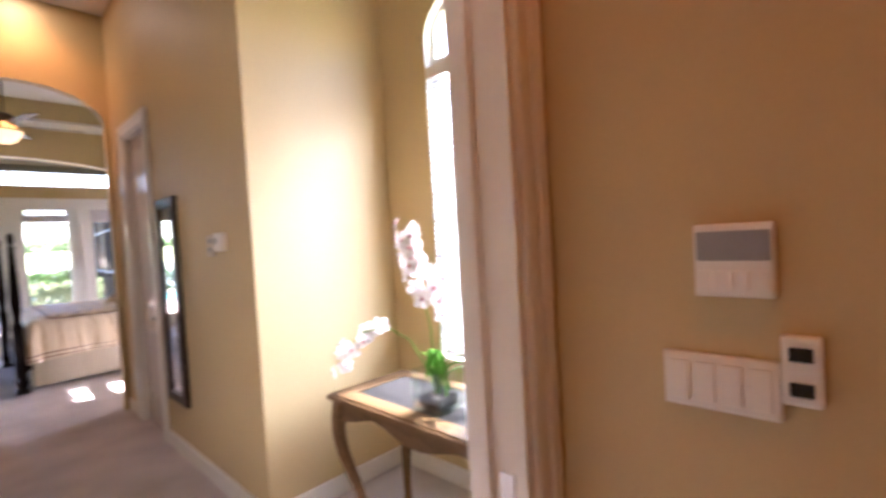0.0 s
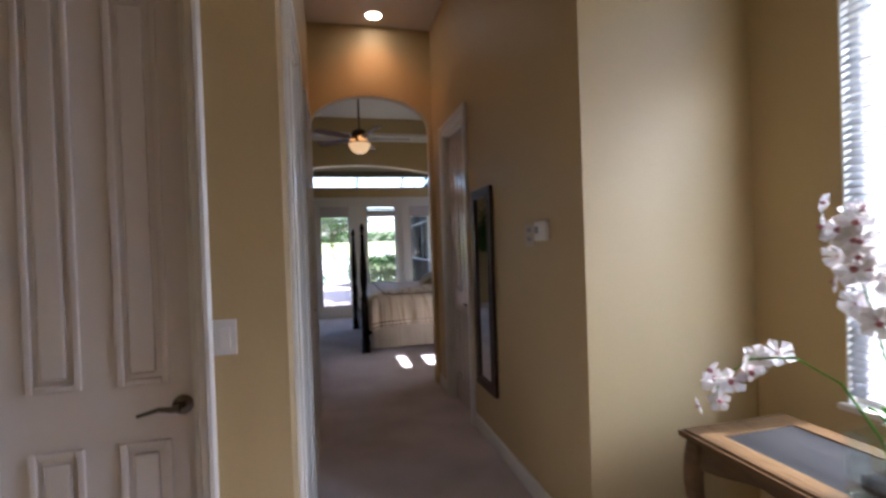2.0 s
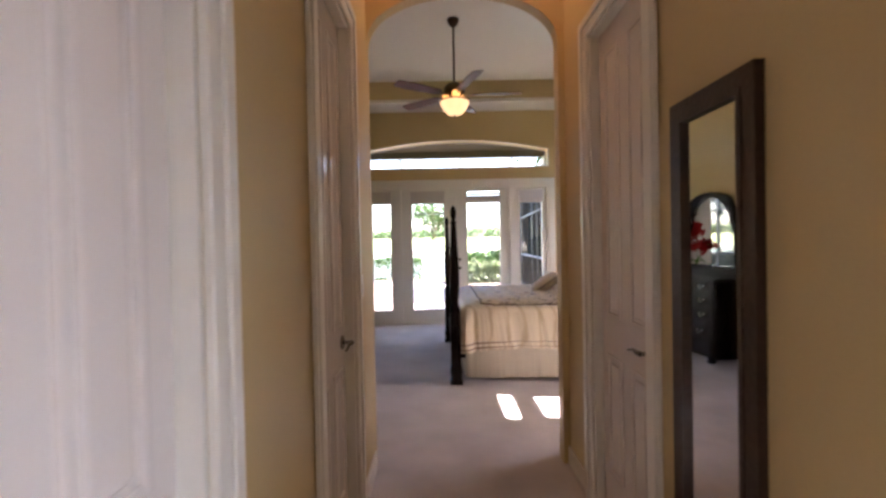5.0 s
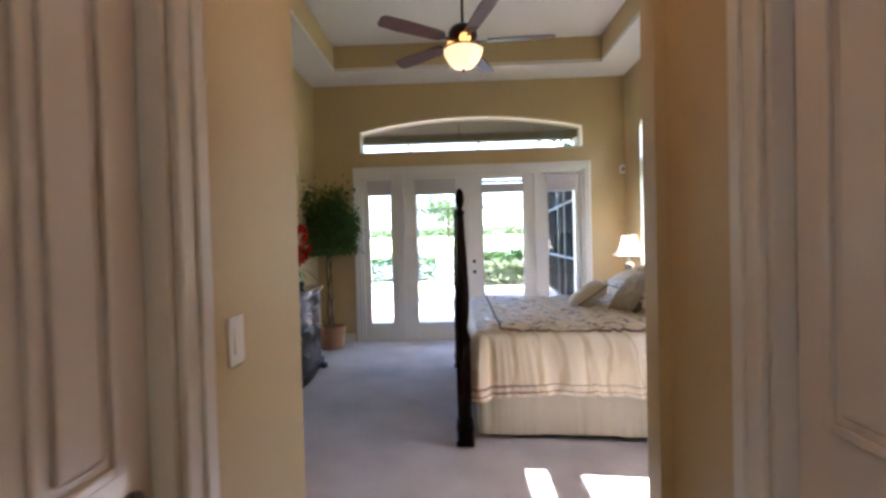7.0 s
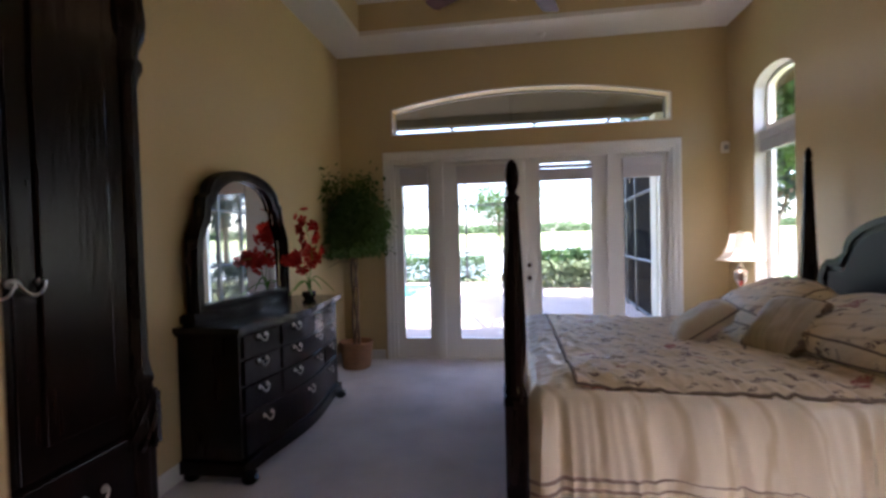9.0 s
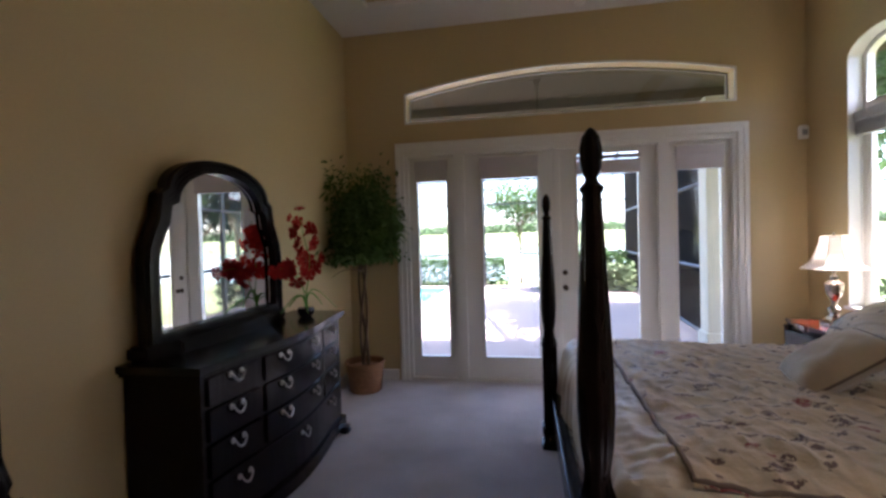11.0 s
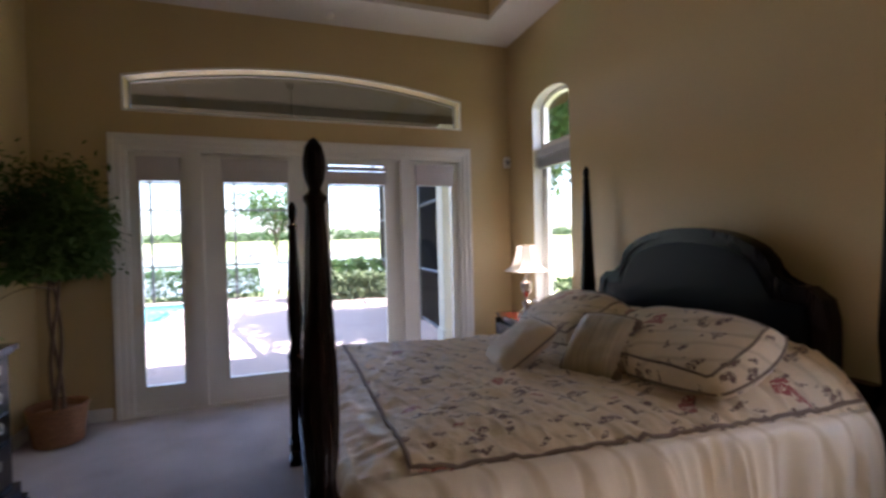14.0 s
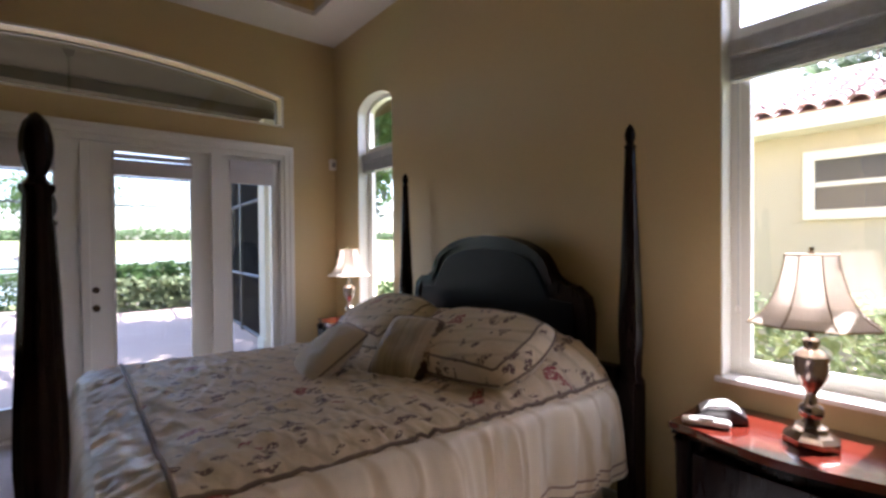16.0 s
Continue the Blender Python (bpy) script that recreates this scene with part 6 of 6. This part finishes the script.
for z in (0.98, 2.55, 3.3):
    part("rail", boxes((-9.6, side_x(CY), CY - 0.022, CY + 0.022, z - 0.025, z + 0.025)), CAGE, cage)
for y in (1.84, 3.9, 4.85, 7.3):
    x = side_x(y)
    part("post", boxes((x - 0.035, x + 0.035, y - 0.035, y + 0.035, DECK, 3.3), bevel=0.003), CAGE, cage)
for z in (0.03, 0.98, 2.2, 3.3):
    part("rail", tube([(side_x(1.8), 1.8, z), (side_x(CY), CY, z)], 0.03, 4), CAGE, cage)
for x in (-7.5, -5.4, -3.3, -1.2, 0.6):
    part("rafter", tube([(x, 1.75, 3.60), (x, 4.0, 4.3), (x, 8.2, 4.3), (x, CY, 3.3)], 0.045, 6), CAGE, cage)
for y, z in ((4.0, 4.3), (6.1, 4.3), (8.2, 4.3)):
    part("purlin", tube([(-9.6, y, z), (0.6, y, z)], 0.03, 6), CAGE, cage)
part("brace", tube([(-1.2, 4.0, 4.3), (0.6, 1.75, 3.6)], 0.03, 6), CAGE, cage)
bm = B()
for k in range(198):
    y = 1.80 + k * 0.04
    x = side_x(y)
    box(bm, x - 0.004, x + 0.004, y - 0.004, y + 0.004, DECK + 0.02, 3.3)
part("side_screen", bm, SCREENW, cage, "dark insect screen mesh", recalc=False)


def hedge(name, x0, x1, y0, y1, z0, z1, count, mat, length, label, kind="stuff"):
    spots = []
    while len(spots) < count:
        x, y, z = random.uniform(x0, x1), random.uniform(y0, y1), random.uniform(z0, z1)
        top = z1 - 0.18 * (z1 - z0) * (0.5 + 0.5 * noise.noise((x * 1.6, y, 4)))
        if z < top and (z > top - 0.3 or y < y0 + 0.35 or random.random() < 0.3):
            spots.append((x, y, z))
    ob = leaves_mesh(name, spots, length, length * 0.45, mat, None, 0.0)
    return tagged(ob, label, "hedge", kind=kind)


hedge("hedge", -10, -2.6, 10.0, 10.9, -0.15, 0.95, 9000, HEDGE, 0.13, "clipped green hedge behind the pool")
hedge("flower_bed", -1.6, 0.8, 7.9, 9.2, -0.05, 0.75, 2600, BUSHLEAF, 0.20, "yellow-green garden shrubs beside the patio")
hedge("flower_bed_plants", -1.5, 0.7, 8.2, 9.4, 0.3, 1.05, 700, HEDGE, 0.30, "taller strap-leaved garden plants")
hedge("side_hedge", 1.3, 2.3, 5.8, 10.0, -0.15, 1.0, 3600, SHADELEAF, 0.16, "dense shade-toned hedge along the screen side")


def garden_tree(name, x, y, h, r, count, mat, leaf, label, trunk=0.07, low=0.35):
    ob = thing(name, (x, y, -0.15), label, "tree")
    pts = [(0.05 * math.sin(i), 0.05 * math.cos(1.7 * i), h * 0.8 * i / 7) for i in range(8)]
    part("trunk", tube(pts, [trunk * (1 - 0.09 * i) for i in range(8)], 9), BARK, ob, smooth=True)
    bm, tips_t = B(), []
    for k in range(16):
        a = random.uniform(0, 6.28)
        z0 = h * random.uniform(low, 0.75)
        ln = r * random.uniform(0.6, 1.05)
        p = [(ln * t * math.cos(a + 0.3 * t), ln * t * math.sin(a + 0.3 * t), z0 + (h * 0.95 - z0) * t * random.uniform(0.5, 1.0)) for t in (0, 0.3, 0.6, 0.85, 1.0)]
        tube(p, [trunk * 0.45 * (1 - 0.2 * i) for i in range(5)], 6, bm)
        tips_t += p[1:]
    part("limb", bm, BARK, ob)
    sp = []
    for _ in range(count):
        q = random.choice(tips_t)
        sp.append((q[0] + random.gauss(0, r * 0.2), q[1] + random.gauss(0, r * 0.2), q[2] + random.gauss(0, r * 0.16)))
    leaves_mesh("crown", sp, leaf, leaf * 0.45, mat, ob, 0.1, "open leafy crown")
    return ob


garden_tree("garden_tree", -2.2, 11.6, 3.7, 1.4, 3000, HEDGE, 0.16, "slender garden tree beyond the pool screen", 0.05)
garden_tree("side_tree", 3.4, 1.2, 5.5, 1.6, 4200, HEDGE, 0.24, "leafy tree beside the house", 0.09)
garden_tree("side_tree", 3.0, 4.6, 5.7, 2.0, 9000, HEDGE, 0.24, "leafy tree along the side garden", 0.09)
garden_tree("side_tree", 6.2, 10.0, 6.5, 2.4, 5000, SHADELEAF, 0.30, "broad shade-toned tree beyond the side garden", 0.12, 0.2)
garden_tree("side_tree", 8.4, 16.0, 8.0, 3.0, 5000, SHADELEAF, 0.36, "tall shade-toned tree near the lake shore", 0.15, 0.2)

spots = []
for _ in range(9000):
    x = random.uniform(-170, 150)
    h = 3.6 + 2.0 * noise.noise((x * 0.03, 1, 0)) + 1.2 * noise.noise((x * 0.12, 5, 0))
    spots.append((x, random.uniform(183, 200), 3.3 + random.uniform(0, max(0.8, h))))
far = leaves_mesh("far_trees", spots, 2.0, 1.1, FARLEAF, None, 0.0)
tagged(far, "distant line of trees beyond the fairway", "trees", kind="stuff")
for k in range(22):
    x = -50 + k * 4.2 + random.uniform(-0.8, 0.8)
    bm = B()
    bmesh.ops.create_icosphere(bm, subdivisions=2, radius=random.uniform(0.6, 1.5))
    for v in bm.verts:
        v.co *= 1 + 0.35 * noise.noise(v.co * 2.1 + Vector((k * 3.0, 0, 0)))
        v.co.z *= 0.55
    ob = part("shore_rock", bm, PAVER)
    ob.matrix_basis = pose(x, 108.5 + random.uniform(-0.5, 0.5), -0.55)
    tagged(ob, "pale rock along the far lake shore", "rock", "shore rocks")

# white patio chair by the hedge
ch = thing("patio_chair", (-2.25, 8.9, DECK), "white sling patio chair standing in the sun", "chair", turn=200)
part("back_sling", prism([(-0.28, 0.0), (0.28, 0.0), (0.28, 0.02), (-0.28, 0.02)], "z", 0, 0.62), CUSHION, ch).matrix_basis = pose(0, -0.25, 0.40, 18, 0, 0)
part("seat_sling", boxes((-0.28, 0.28, -0.26, 0.28, 0.38, 0.40), bevel=0.006), CUSHION, ch)
for sx in (-0.29, 0.29):
    part("side_frame", tube([(sx, 0.30, 0.0), (sx, 0.28, 0.39), (sx, -0.26, 0.38), (sx, -0.45, 1.03)], 0.014, 8), CAGE, ch)
    part("rear_leg", tube([(sx, 0.05, 0.38), (sx, -0.34, 0.0)], 0.014, 8), CAGE, ch)
    part("armrest", tube([(sx, 0.27, 0.60), (sx, -0.30, 0.60)], 0.018, 8), CAGE, ch)

# neighbour house seen through the near window
NX = 5.6
nh = thing("neighbour_house", (0, 0, 0), "cream stucco neighbour house with a red barrel-tile roof", "house")
part("wall", boxes((NX, NX + 6, -12.0, -2.35, -0.15, 2.86), bevel=0.01), STUCCO, nh)
part("soffit_fascia", boxes((NX - 0.42, NX + 6.4, -12.0, -1.93, 2.86, 3.06), bevel=0.01), TRIM, nh, "white fascia and soffit")
wn = part("window", boxes((NX - 0.06, NX + 0.02, -4.55, -4.43, 1.75, 2.62), (NX - 0.06, NX + 0.02, -3.22, -3.10, 1.75, 2.62), (NX - 0.06, NX + 0.02, -4.43, -3.22, 2.50, 2.62), (NX - 0.06, NX + 0.02, -4.43, -3.22, 1.75, 1.87),
                          (NX - 0.04, NX + 0.02, -4.43, -3.22, 2.16, 2.22)), TRIM, nh, "white framed window")
part("window_pane", boxes((NX - 0.012, NX - 0.004, -4.43, -3.22, 1.87, 2.50)), WINDARK, wn, "dark glass behind blinds")
slope = 0.40
roof_m = prism([(NX - 0.45, 3.06), (NX + 3.2, 3.06 + 3.65 * slope), (NX + 6.4, 3.06)], "y", -12.0, -1.9)
part("roof", roof_m, TILE, nh, "red roof underlay")
tl = B()
n = 8
prof_t = [(math.cos(math.pi * i / n), math.sin(math.pi * i / n)) for i in range(n + 1)]
rings(tl, [[(x, 0.105 * k * c, 0.075 * k * s + dz) for c, s in prof_t] + [(x, 0.085 * k * c, 0.055 * k * s + dz) for c, s in prof_t[::-1]] for x, k, dz in ((0.0, 1.0, 0.015), (0.40, 0.9, -0.005))])
t_first = None
ang = -math.degrees(math.atan(slope))
for r in range(9):
    for c in range(24):
        x = NX - 0.47 + r * 0.36 * math.cos(radians(ang))
        m = pose(x, -2.05 - c * 0.235 + random.uniform(-0.008, 0.008), 3.07 + (x - NX + 0.45) * slope, 0, ang, random.uniform(-1, 1))
        if t_first is None:
            t_first = part("roof_tile", tl, TILE, nh, "red barrel roof tile", smooth=True)
            t_first.matrix_basis = m
        else:
            share("roof_tile", t_first.data, nh, m)
hedge("window_hedge", 2.2, 3.2, -6.5, -2.2, -0.15, 1.15, 5200, BUSHLEAF, 0.12, "sunlit light green shrubs below the window")
hedge("window_hedge_far", 2.2, 3.0, -2.2, 2.5, -0.15, 0.9, 2600, HEDGE, 0.14, "green shrubs beside the house wall")
garden_tree("palm_like_tree", 13.0, -3.2, 6.5, 1.6, 900, FARLEAF, 0.6, "tree rising behind the neighbour's roof", 0.12, 0.6)
garden_tree("palm_like_tree", 14.5, -5.0, 6.3, 1.3, 700, FARLEAF, 0.6, "tree rising behind the neighbour's roof", 0.12, 0.6)
